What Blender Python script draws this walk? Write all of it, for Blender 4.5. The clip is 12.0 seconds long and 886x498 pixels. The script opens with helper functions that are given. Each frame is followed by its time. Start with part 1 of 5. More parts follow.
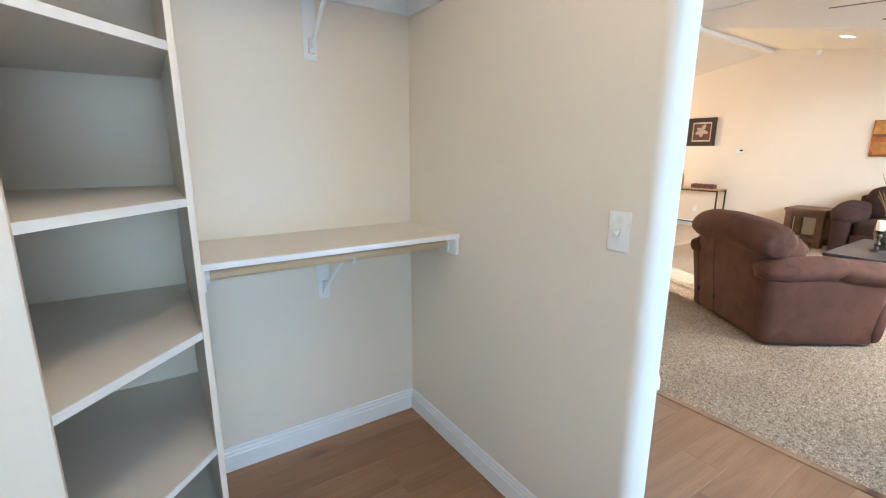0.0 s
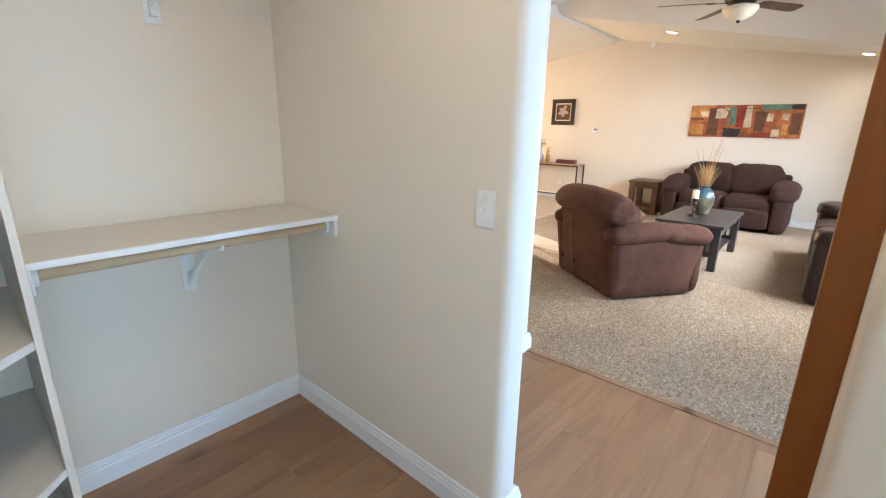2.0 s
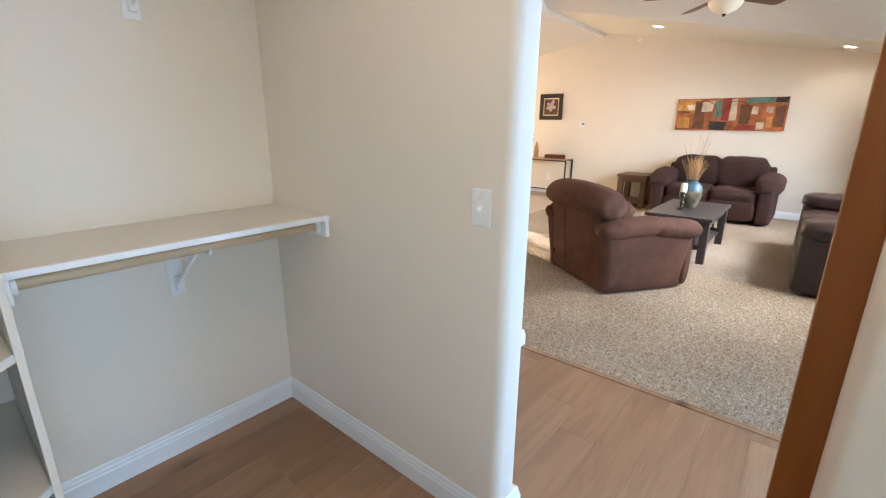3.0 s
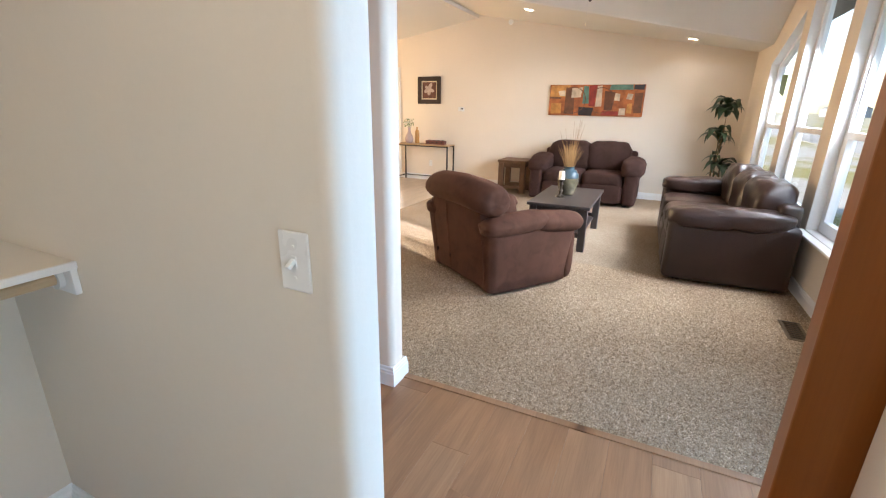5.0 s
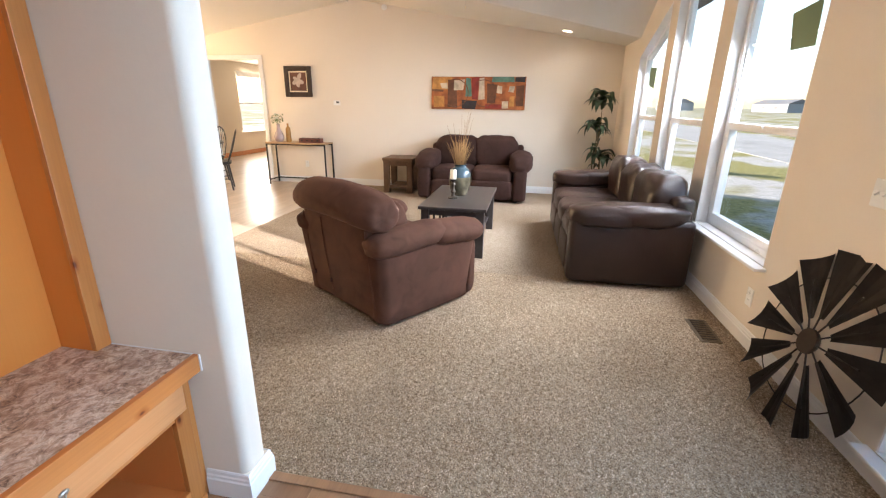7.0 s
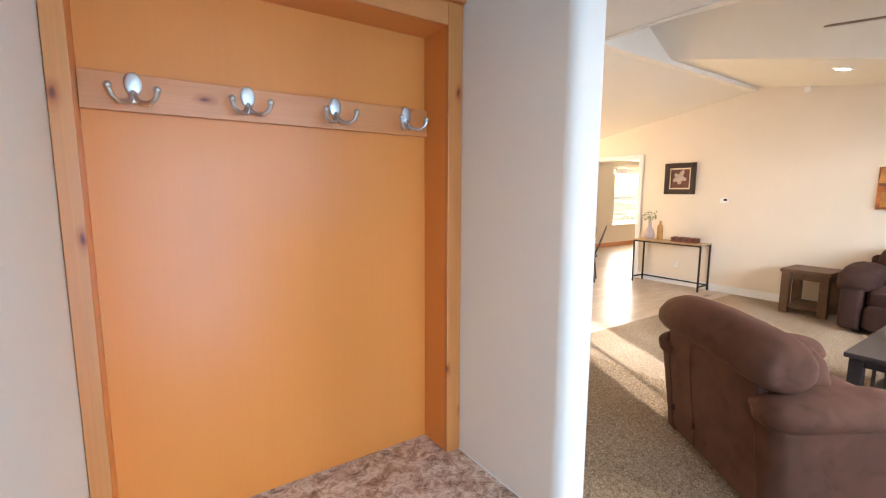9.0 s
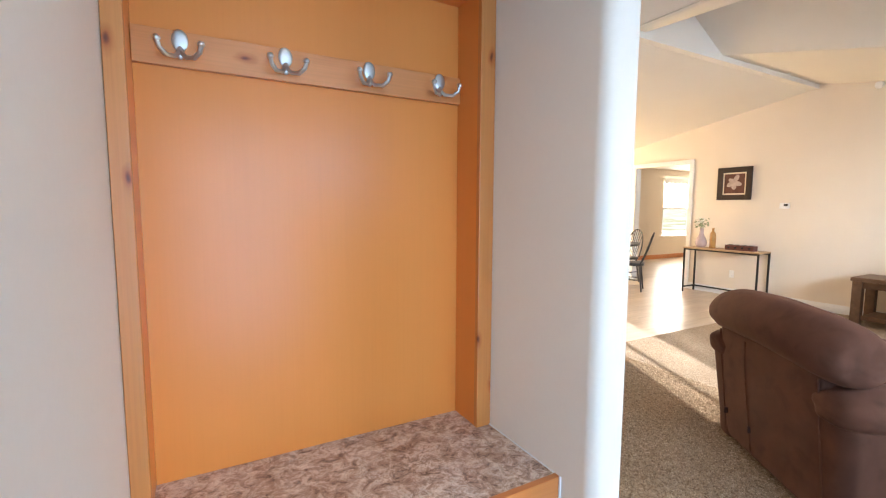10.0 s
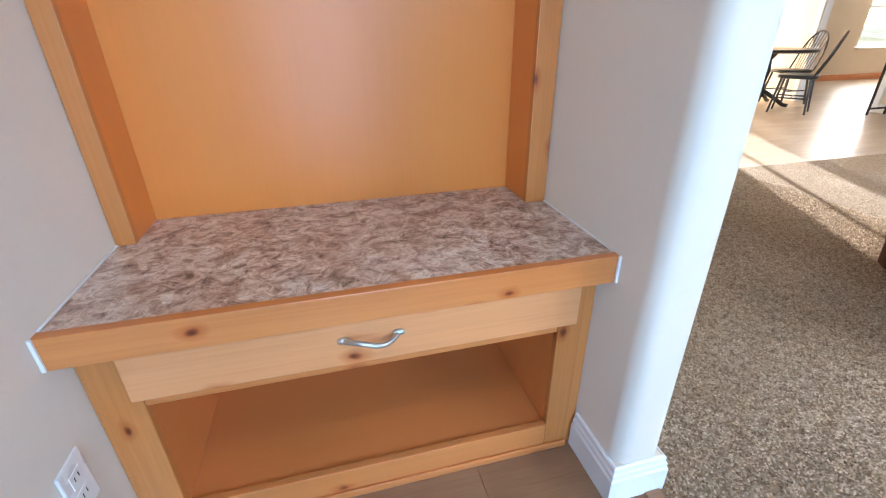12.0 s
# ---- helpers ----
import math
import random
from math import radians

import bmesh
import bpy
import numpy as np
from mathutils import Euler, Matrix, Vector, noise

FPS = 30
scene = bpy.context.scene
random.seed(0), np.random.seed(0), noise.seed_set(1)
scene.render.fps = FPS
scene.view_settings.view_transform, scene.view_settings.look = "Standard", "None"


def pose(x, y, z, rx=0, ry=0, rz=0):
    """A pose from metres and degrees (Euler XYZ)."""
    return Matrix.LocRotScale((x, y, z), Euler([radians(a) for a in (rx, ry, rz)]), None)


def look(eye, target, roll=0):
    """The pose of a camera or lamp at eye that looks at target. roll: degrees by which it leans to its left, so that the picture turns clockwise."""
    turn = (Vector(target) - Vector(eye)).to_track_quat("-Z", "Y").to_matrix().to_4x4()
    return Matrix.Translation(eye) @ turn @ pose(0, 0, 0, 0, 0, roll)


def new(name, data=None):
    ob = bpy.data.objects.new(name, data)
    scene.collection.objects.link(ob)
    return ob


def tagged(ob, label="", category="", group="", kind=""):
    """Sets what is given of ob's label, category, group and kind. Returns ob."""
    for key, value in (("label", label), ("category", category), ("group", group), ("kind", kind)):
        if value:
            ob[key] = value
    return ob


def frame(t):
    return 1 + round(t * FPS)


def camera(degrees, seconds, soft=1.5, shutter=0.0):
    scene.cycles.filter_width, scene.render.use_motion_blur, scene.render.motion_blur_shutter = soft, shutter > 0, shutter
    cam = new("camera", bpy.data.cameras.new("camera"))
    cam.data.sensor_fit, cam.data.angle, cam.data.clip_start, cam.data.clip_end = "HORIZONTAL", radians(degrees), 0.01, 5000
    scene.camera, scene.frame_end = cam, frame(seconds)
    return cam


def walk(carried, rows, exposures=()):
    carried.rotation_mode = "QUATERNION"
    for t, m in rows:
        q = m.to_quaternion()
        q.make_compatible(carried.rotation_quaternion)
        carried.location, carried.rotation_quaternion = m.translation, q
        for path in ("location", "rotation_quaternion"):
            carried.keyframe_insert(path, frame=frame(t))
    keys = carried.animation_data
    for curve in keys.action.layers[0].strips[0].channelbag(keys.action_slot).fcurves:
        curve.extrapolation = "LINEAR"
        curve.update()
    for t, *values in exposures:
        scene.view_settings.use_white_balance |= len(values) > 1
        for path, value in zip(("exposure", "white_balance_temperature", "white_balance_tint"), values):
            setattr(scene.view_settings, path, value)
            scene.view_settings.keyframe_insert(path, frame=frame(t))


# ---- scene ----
cam = camera(90.3, 12.0, soft=1.2)
PATH = [
    (0, (0.144, 0.006, 1.382), (1.223, 1.633, 0.948), 0.2),
    (0.5, (0.103, -0.028, 1.389), (1.324, 1.486, 0.924), 0.7),
    (1, (0.118, -0.034, 1.383), (1.41, 1.411, 0.894), 1.2),
    (1.5, (0.161, -0.04, 1.381), (1.53, 1.326, 0.869), 1.8),
    (2, (0.152, -0.035, 1.401), (1.597, 1.242, 0.869), 1.0),
    (2.5, (0.143, -0.018, 1.406), (1.606, 1.232, 0.858), 0.5),
    (2.7, (0.142, -0.014, 1.405), (1.608, 1.232, 0.858), 0.4),
    (4.3, (0.478, 0.11, 1.407), (2.05, 1.196, 0.815), 0.9),
    (4.5, (0.525, 0.118, 1.404), (2.127, 1.156, 0.808), 0.8),
    (4.6, (0.542, 0.117, 1.404), (2.162, 1.125, 0.803), 1.0),
    (5, (0.659, 0.181, 1.434), (2.378, 0.997, 0.821), 0.9),
    (5.5, (0.75, 0.251, 1.419), (2.585, 0.743, 0.792), 0.9),
    (5.8, (0.811, 0.268, 1.416), (2.676, 0.609, 0.781), 1.3),
    (6, (0.901, 0.253, 1.393), (2.774, 0.556, 0.76), 1.3),
    (6.1, (0.939, 0.263, 1.402), (2.812, 0.553, 0.765), 1.2),
    (6.5, (1.137, 0.286, 1.398), (3.011, 0.57, 0.761), 1.0),
    (6.7, (1.202, 0.313, 1.397), (3.077, 0.598, 0.762), 0.9),
    (8.3, (1.467, 0.536, 1.483), (2.891, 1.874, 1.056), 0.4),
    (8.5, (1.48, 0.547, 1.486), (2.799, 2.006, 1.123), 0.2),
    (9, (1.502, 0.555, 1.514), (2.619, 2.193, 1.257), 0.2),
    (9.5, (1.502, 0.542, 1.462), (2.495, 2.266, 1.252), 0.2),
    (10, (1.532, 0.536, 1.349), (2.492, 2.28, 1.162), 0.3),
    (10.5, (1.552, 0.566, 1.255), (2.455, 2.338, 1.041), 0.5),
    (11, (1.619, 0.674, 1.166), (2.37, 2.463, 0.681), -0.0),
    (11.1, (1.643, 0.681, 1.158), (2.364, 2.463, 0.606), -0.4),
    (11.5, (1.758, 0.704, 1.088), (2.363, 2.457, 0.337), -1.0),
    (12, (1.84, 0.721, 1.014), (2.285, 2.457, 0.127), -0.7),
]
walk(cam, [(t, look(eye, target, roll)) for t, eye, target, roll in PATH], exposures=[(0.0, 2.2, 5950, 10), (2.7, 2.05, 6050, 11), (4.5, 2.02, 6200, 13), (5.5, 1.88, 6300, 13), (6.5, 1.9, 6300, 14), (9.0, 2.05, 6250, 13), (11.0, 1.95, 5850, 11), (12.0, 1.9, 5650, 11)])

# ---- world, sun, lamps ----
SUN_TO = Vector((-0.43, -0.90, -0.285)).normalized()
world = bpy.data.worlds.new("sky_world")
scene.world = world
world.use_nodes = True
wn = world.node_tree.nodes
wl = world.node_tree.links
sky = wn.new("ShaderNodeTexSky")
sky.sky_type = "NISHITA"
sky.sun_disc = False
sky.sun_elevation = math.asin(-SUN_TO.z)
sky.sun_rotation = math.atan2(-SUN_TO.x, -SUN_TO.y)
wl.new(sky.outputs[0], wn["Background"].inputs[0])
wn["Background"].inputs[1].default_value = 0.15

sun_data = bpy.data.lights.new("sun", "SUN")
sun_data.energy, sun_data.angle, sun_data.color = 5.0, radians(0.5), (1.0, 0.93, 0.82)
sun = new("sun", sun_data)
sun.matrix_world = look((0, 0, 30), Vector((0, 0, 30)) + SUN_TO)


def window_lamp(x, y, z, w, h, target, power, colour, spread=180):
    data = bpy.data.lights.new("sky_lamp", "AREA")
    data.shape, data.size, data.size_y, data.energy, data.color = "RECTANGLE", w, h, power, colour
    data.spread = radians(spread)
    ob = new("sky_lamp", data)
    ob.matrix_world = look((x, y, z), target)
    return ob


SKY_BLUE = (0.34, 0.62, 1.0)
for wx, wy, wh in ((4.56, -1.195, 0.50), (5.9, -1.165, 0.95), (7.22, -1.125, 0.50)):
    window_lamp(wx, wy, 1.46 + wh / 2, 0.92, wh, (wx - 0.05, 1.6, 0.0), 9.5 if wh < 0.9 else 15, (0.86, 0.93, 1.0), 125)
window_lamp(2.69, -1.20, 1.74, 0.42, 0.55, (2.69, 5, 1.2), 2.0, SKY_BLUE)
window_lamp(1.87, -1.28, 1.05, 0.85, 1.95, (1.5, 5, 0.9), 14, SKY_BLUE)
# cool lamp in the added, unseen closet window, brightens the wall under the shelf
window_lamp(0.15, -1.24, 1.1, 1.1, 1.4, (0.15, 5, 1.0), 1.75, (0.56, 0.78, 1.0), 100)
window_lamp(7.9, 8.19, 1.05, 1.3, 1.85, (7.9, 2, 1.2), 85, (1.0, 0.70, 0.38))
window_lamp(13.2, 8.19, 1.4, 1.3, 1.4, (13.2, 2, 1.0), 34, (1.0, 0.86, 0.66))


# ---- materials ----
def principled(name, rough=0.5, metal=0.0, spec=0.5):
    m = bpy.data.materials.new(name)
    m.use_nodes = True
    b = m.node_tree.nodes["Principled BSDF"]
    b.inputs["Roughness"].default_value = rough
    b.inputs["Metallic"].default_value = metal
    b.inputs["Specular IOR Level"].default_value = spec
    return m, m.node_tree.nodes, m.node_tree.links, b


def coords(n, l, scale=(1, 1, 1), kind="Object", shift=False):
    tc = n.new("ShaderNodeTexCoord")
    mp = n.new("ShaderNodeMapping")
    mp.inputs["Scale"].default_value = scale
    l.new(tc.outputs[kind], mp.inputs["Vector"])
    if shift:
        info = n.new("ShaderNodeObjectInfo")
        mul = n.new("ShaderNodeVectorMath")
        mul.operation = "SCALE"
        mul.inputs[0].default_value = (37.0, 91.0, 53.0)
        l.new(info.outputs["Random"], mul.inputs["Scale"])
        l.new(mul.outputs[0], mp.inputs["Location"])
    return mp.outputs[0]


def noise_node(n, l, vec, scale, detail=4.0, rough=0.55, distort=0.0):
    t = n.new("ShaderNodeTexNoise")
    t.inputs["Scale"].default_value = scale
    t.inputs["Detail"].default_value = detail
    t.inputs["Roughness"].default_value = rough
    t.inputs["Distortion"].default_value = distort
    l.new(vec, t.inputs["Vector"])
    return t.outputs["Fac"]


def ramp(n, l, fac, stops):
    r = n.new("ShaderNodeValToRGB")
    while len(r.color_ramp.elements) < len(stops):
        r.color_ramp.elements.new(0.5)
    for e, (p, c) in zip(r.color_ramp.elements, stops):
        e.position, e.color = p, (*c, 1)
    l.new(fac, r.inputs["Fac"])
    return r.outputs["Color"]


def mixed(n, l, a, b, fac, mode="MIX"):
    x = n.new("ShaderNodeMix")
    x.data_type, x.blend_type = "RGBA", mode
    for sock, v in ((x.inputs["A"], a), (x.inputs["B"], b)):
        if isinstance(v, tuple):
            sock.default_value = (*v, 1)
        else:
            l.new(v, sock)
    if isinstance(fac, float):
        x.inputs["Factor"].default_value = fac
    else:
        l.new(fac, x.inputs["Factor"])
    return x.outputs["Result"]


def bump(n, l, b, height, strength, dist=0.002):
    k = n.new("ShaderNodeBump")
    k.inputs["Strength"].default_value = strength
    k.inputs["Distance"].default_value = dist
    l.new(height, k.inputs["Height"])
    l.new(k.outputs[0], b.inputs["Normal"])


def scaled(c, f):
    return tuple(min(1.0, v * f) for v in c)


def mottled(name, colour, rough=0.5, metal=0.0, vary=0.12, big=1.5, fine=60.0, relief=0.15, dist=0.001, spec=0.5, kind="Object", shift=False):
    """A plain surface with broad stains and a fine grain."""
    m, n, l, b = principled(name, rough, metal, spec)
    v = coords(n, l, kind=kind, shift=shift)
    broad = noise_node(n, l, v, big, 3)
    grain = noise_node(n, l, v, fine, 5, 0.65)
    base = ramp(n, l, broad, [(0.3, scaled(colour, 1 - vary)), (0.7, scaled(colour, 1 + vary * 0.6))])
    base = mixed(n, l, base, ramp(n, l, grain, [(0.35, (0.86, 0.86, 0.86)), (0.65, (1, 1, 1))]), min(1.0, vary * 3), "MULTIPLY")
    l.new(base, b.inputs["Base Color"])
    rr = n.new("ShaderNodeMapRange")
    rr.inputs["To Min"].default_value, rr.inputs["To Max"].default_value = max(0.02, rough - 0.08), min(1.0, rough + 0.08)
    l.new(broad, rr.inputs["Value"])
    l.new(rr.outputs[0], b.inputs["Roughness"])
    if relief:
        bump(n, l, b, grain, relief, dist)
    return m


def wood(name, light, dark, rough=0.35, axis="x", scale=1.0, knots=0.0, coat=0.0, relief=0.05, pore=0.35):
    """Long grain along one axis, fine pores and, if wanted, knots."""
    m, n, l, b = principled(name, rough)
    k = {"x": (0.6, 9, 9), "y": (9, 0.6, 9), "z": (9, 9, 0.6)}[axis]
    v = coords(n, l, tuple(a * scale for a in k), shift=True)
    flow = noise_node(n, l, v, 1.4, 5, 0.6, 0.6)
    k2 = {"x": (3, 160, 160), "y": (160, 3, 160), "z": (160, 160, 3)}[axis]
    pores = noise_node(n, l, coords(n, l, k2, shift=True), 1.0, 3)
    base = ramp(n, l, flow, [(0.25, dark), (0.5, tuple((p + q) / 2 for p, q in zip(light, dark))), (0.75, light)])
    base = mixed(n, l, base, ramp(n, l, pores, [(0.35, (0.8, 0.78, 0.74)), (0.6, (1, 1, 1))]), pore, "MULTIPLY")
    if knots:
        vo = n.new("ShaderNodeTexVoronoi")
        vo.inputs["Scale"].default_value = knots
        vo.voronoi_dimensions = "2D"
        kk = {"x": (1.3, 1.3, 2.6), "y": (2.6, 1.3, 2.6), "z": (2.6, 2.6, 1.2)}[axis]
        split = n.new("ShaderNodeSeparateXYZ")
        l.new(coords(n, l, kk, shift=True), split.inputs[0])
        across = n.new("ShaderNodeMath")
        l.new(split.outputs[0], across.inputs[0])
        l.new(split.outputs[1], across.inputs[1])
        flat = n.new("ShaderNodeCombineXYZ")
        l.new(across.outputs[0], flat.inputs[0])
        l.new(split.outputs[2], flat.inputs[1])
        wob = n.new("ShaderNodeTexNoise")
        wob.inputs["Scale"].default_value = 9
        l.new(flat.outputs[0], wob.inputs["Vector"])
        bent = n.new("ShaderNodeVectorMath")
        bent.operation = "MULTIPLY_ADD"
        bent.inputs[1].default_value = (0.06, 0.06, 0)
        l.new(wob.outputs["Color"], bent.inputs[0])
        l.new(flat.outputs[0], bent.inputs[2])
        l.new(bent.outputs[0], vo.inputs["Vector"])
        base = mixed(n, l, base, ramp(n, l, vo.outputs["Distance"], [(0.012, (0.24, 0.11, 0.06)), (0.03, (0.46, 0.26, 0.16)), (0.05, (0.78, 0.60, 0.46)), (0.12, (1, 1, 1))]), 1.0, "MULTIPLY")
    l.new(base, b.inputs["Base Color"])
    b.inputs["Coat Weight"].default_value = coat
    b.inputs["Coat Roughness"].default_value = 0.25
    bump(n, l, b, pores, relief, 0.001)
    return m


M_WALL = mottled("wall_paint", (0.75, 0.665, 0.555), 0.62, vary=0.03, big=0.8, fine=55, relief=0.22, dist=0.002)
M_CEIL = mottled("ceiling_paint", (0.67, 0.635, 0.57), 0.8, vary=0.03, big=0.7, fine=70, relief=0.3, dist=0.002)
M_TRIM = mottled("white_trim", (0.80, 0.80, 0.79), 0.32, vary=0.03, big=3, fine=25, relief=0.03)
# shelf boards: the ceiling light's warmth is put into this tan base colour
M_WARM_SHELF = mottled("warm_lit_shelf_paint", (0.76, 0.69, 0.60), 0.45, vary=0.03, big=2, fine=40, relief=0.06)
M_PLASTIC = mottled("white_plastic", (0.82, 0.81, 0.78), 0.28, vary=0.02, big=5, fine=20, relief=0.0)
M_VINYL = mottled("window_vinyl", (0.84, 0.85, 0.86), 0.3, vary=0.02, big=5, fine=20, relief=0.0)
M_PANEL = wood("stained_panel", (0.70, 0.24, 0.05), (0.65, 0.215, 0.042), 0.29, "z", 0.16, 0, 0.0, 0.01, 0.08)
M_PANEL.node_tree.nodes["Principled BSDF"].inputs["Specular IOR Level"].default_value = 0.3
M_ALDER = wood("knotty_alder", (0.66, 0.25, 0.07), (0.53, 0.17, 0.04), 0.34, "x", 0.8, 2.6, 0.2)
M_ALDER_V = wood("knotty_alder_upright", (0.61, 0.235, 0.06), (0.48, 0.16, 0.035), 0.34, "z", 0.8, 2.6, 0.2)
M_ALDER_PALE = wood("pale_alder", (0.73, 0.33, 0.13), (0.63, 0.25, 0.085), 0.36, "x", 0.7, 2.2, 0.15)
M_CUBBY = wood("cubby_melamine", (0.68, 0.23, 0.06), (0.62, 0.205, 0.05), 0.4, "x", 0.2, 0, 0.1, 0.02, 0.1)
M_DOOR = wood("stained_door", (0.32, 0.105, 0.02), (0.23, 0.072, 0.012), 0.36, "z", 0.8, 0, 0.2)
M_STEEL = mottled("brushed_nickel", (0.60, 0.60, 0.57), 0.40, 1.0, 0.05, 8, 120, 0.05)
M_BRONZE = mottled("dark_bronze", (0.06, 0.045, 0.035), 0.38, 0.8, 0.2, 8, 60, 0.1)
M_BLACKMETAL = mottled("black_metal", (0.03, 0.03, 0.032), 0.45, 0.6, 0.2, 6, 80, 0.1)
M_RUSTMETAL = mottled("weathered_sheet_metal", (0.045, 0.036, 0.032), 0.5, 0.55, 0.45, 9, 70, 0.3)
M_DARKWOOD = wood("espresso_wood", (0.045, 0.036, 0.034), (0.022, 0.017, 0.016), 0.38, "x", 1.0, 0, 0.1)
M_ENDWOOD = wood("brown_rustic_wood", (0.17, 0.09, 0.045), (0.09, 0.045, 0.022), 0.5, "x", 1.0, 0, 0.0, 0.2)
M_TOPWOOD = wood("light_oak_top", (0.50, 0.34, 0.19), (0.38, 0.24, 0.12), 0.5, "y", 1.0)
M_GREENLEAF = mottled("plant_leaf", (0.028, 0.06, 0.024), 0.42, vary=0.5, big=6, fine=50, relief=0.2, shift=True)
M_STEM = mottled("plant_stem", (0.16, 0.12, 0.06), 0.7, vary=0.3, big=10, fine=60, relief=0.4)


def glass_material():
    m, n, l, b = principled("window_glass", 0.0)
    b.inputs["Transmission Weight"].default_value = 1.0
    b.inputs["IOR"].default_value = 1.08
    b.inputs["Base Color"].default_value = (0.97, 0.99, 1.0, 1)
    return m


M_GLASS = glass_material()


def plank_material(name, tones, rough):
    m, n, l, b = principled(name, rough)
    info = n.new("ShaderNodeObjectInfo")
    v = coords(n, l, (0.8, 7, 7), shift=True)
    flow = noise_node(n, l, v, 1.6, 6, 0.62, 1.0)
    broad = noise_node(n, l, coords(n, l, (1.2, 3, 3), shift=True), 1.3, 2)
    pores = noise_node(n, l, coords(n, l, (6, 170, 170), shift=True), 1.0, 3)
    base = ramp(n, l, info.outputs["Random"], [(i / (len(tones) - 1), t) for i, t in enumerate(tones)])
    base = mixed(n, l, base, ramp(n, l, flow, [(0.3, (0.70, 0.66, 0.62)), (0.62, (1.05, 1.03, 1.0))]), 0.75, "MULTIPLY")
    base = mixed(n, l, base, ramp(n, l, broad, [(0.3, (0.82, 0.79, 0.76)), (0.7, (1, 1, 1))]), 0.8, "MULTIPLY")
    base = mixed(n, l, base, ramp(n, l, pores, [(0.36, (0.74, 0.7, 0.66)), (0.6, (1, 1, 1))]), 0.4, "MULTIPLY")
    vo = n.new("ShaderNodeTexVoronoi")
    vo.inputs["Scale"].default_value = 1.7
    l.new(coords(n, l, (0.7, 1.6, 1.0), shift=True), vo.inputs["Vector"])
    base = mixed(n, l, base, ramp(n, l, vo.outputs["Distance"], [(0.05, (0.3, 0.22, 0.16)), (0.10, (0.75, 0.68, 0.6)), (0.2, (1, 1, 1))]), 0.9, "MULTIPLY")
    l.new(base, b.inputs["Base Color"])
    bump(n, l, b, pores, 0.12, 0.001)
    return m


M_PLANK = plank_material("wood_plank", [(0.33, 0.18, 0.092), (0.37, 0.21, 0.112), (0.30, 0.16, 0.082), (0.41, 0.24, 0.13)], 0.42)
M_VPLANK = plank_material("pale_plank", [(0.50, 0.42, 0.33), (0.56, 0.47, 0.38), (0.46, 0.38, 0.30)], 0.33)


def carpet_material():
    m, n, l, b = principled("carpet_pile", 0.95, 0, 0.1)
    v = coords(n, l)
    fleck = noise_node(n, l, v, 75, 5, 0.8)
    tuft = noise_node(n, l, v, 60, 5, 0.75)
    broad = noise_node(n, l, v, 1.1, 3)
    vo = n.new("ShaderNodeTexVoronoi")
    vo.inputs["Scale"].default_value = 95
    l.new(v, vo.inputs["Vector"])
    base = ramp(n, l, fleck, [(0.36, (0.235, 0.15, 0.085)), (0.45, (0.39, 0.278, 0.175)), (0.54, (0.535, 0.40, 0.265)), (0.64, (0.70, 0.55, 0.39))])
    sep = n.new("ShaderNodeSeparateColor")
    l.new(vo.outputs["Color"], sep.inputs[0])
    base = mixed(n, l, base, ramp(n, l, sep.outputs[0], [(0.0, (0.10, 0.08, 0.062)), (0.5, (0.26, 0.22, 0.18)), (1.0, (0.42, 0.375, 0.32))]), 0.45)
    base = mixed(n, l, base, ramp(n, l, broad, [(0.35, (0.84, 0.81, 0.78)), (0.65, (1, 1, 1))]), 0.9, "MULTIPLY")
    l.new(base, b.inputs["Base Color"])
    bump(n, l, b, tuft, 1.0, 0.02)
    return m


M_CARPET = carpet_material()


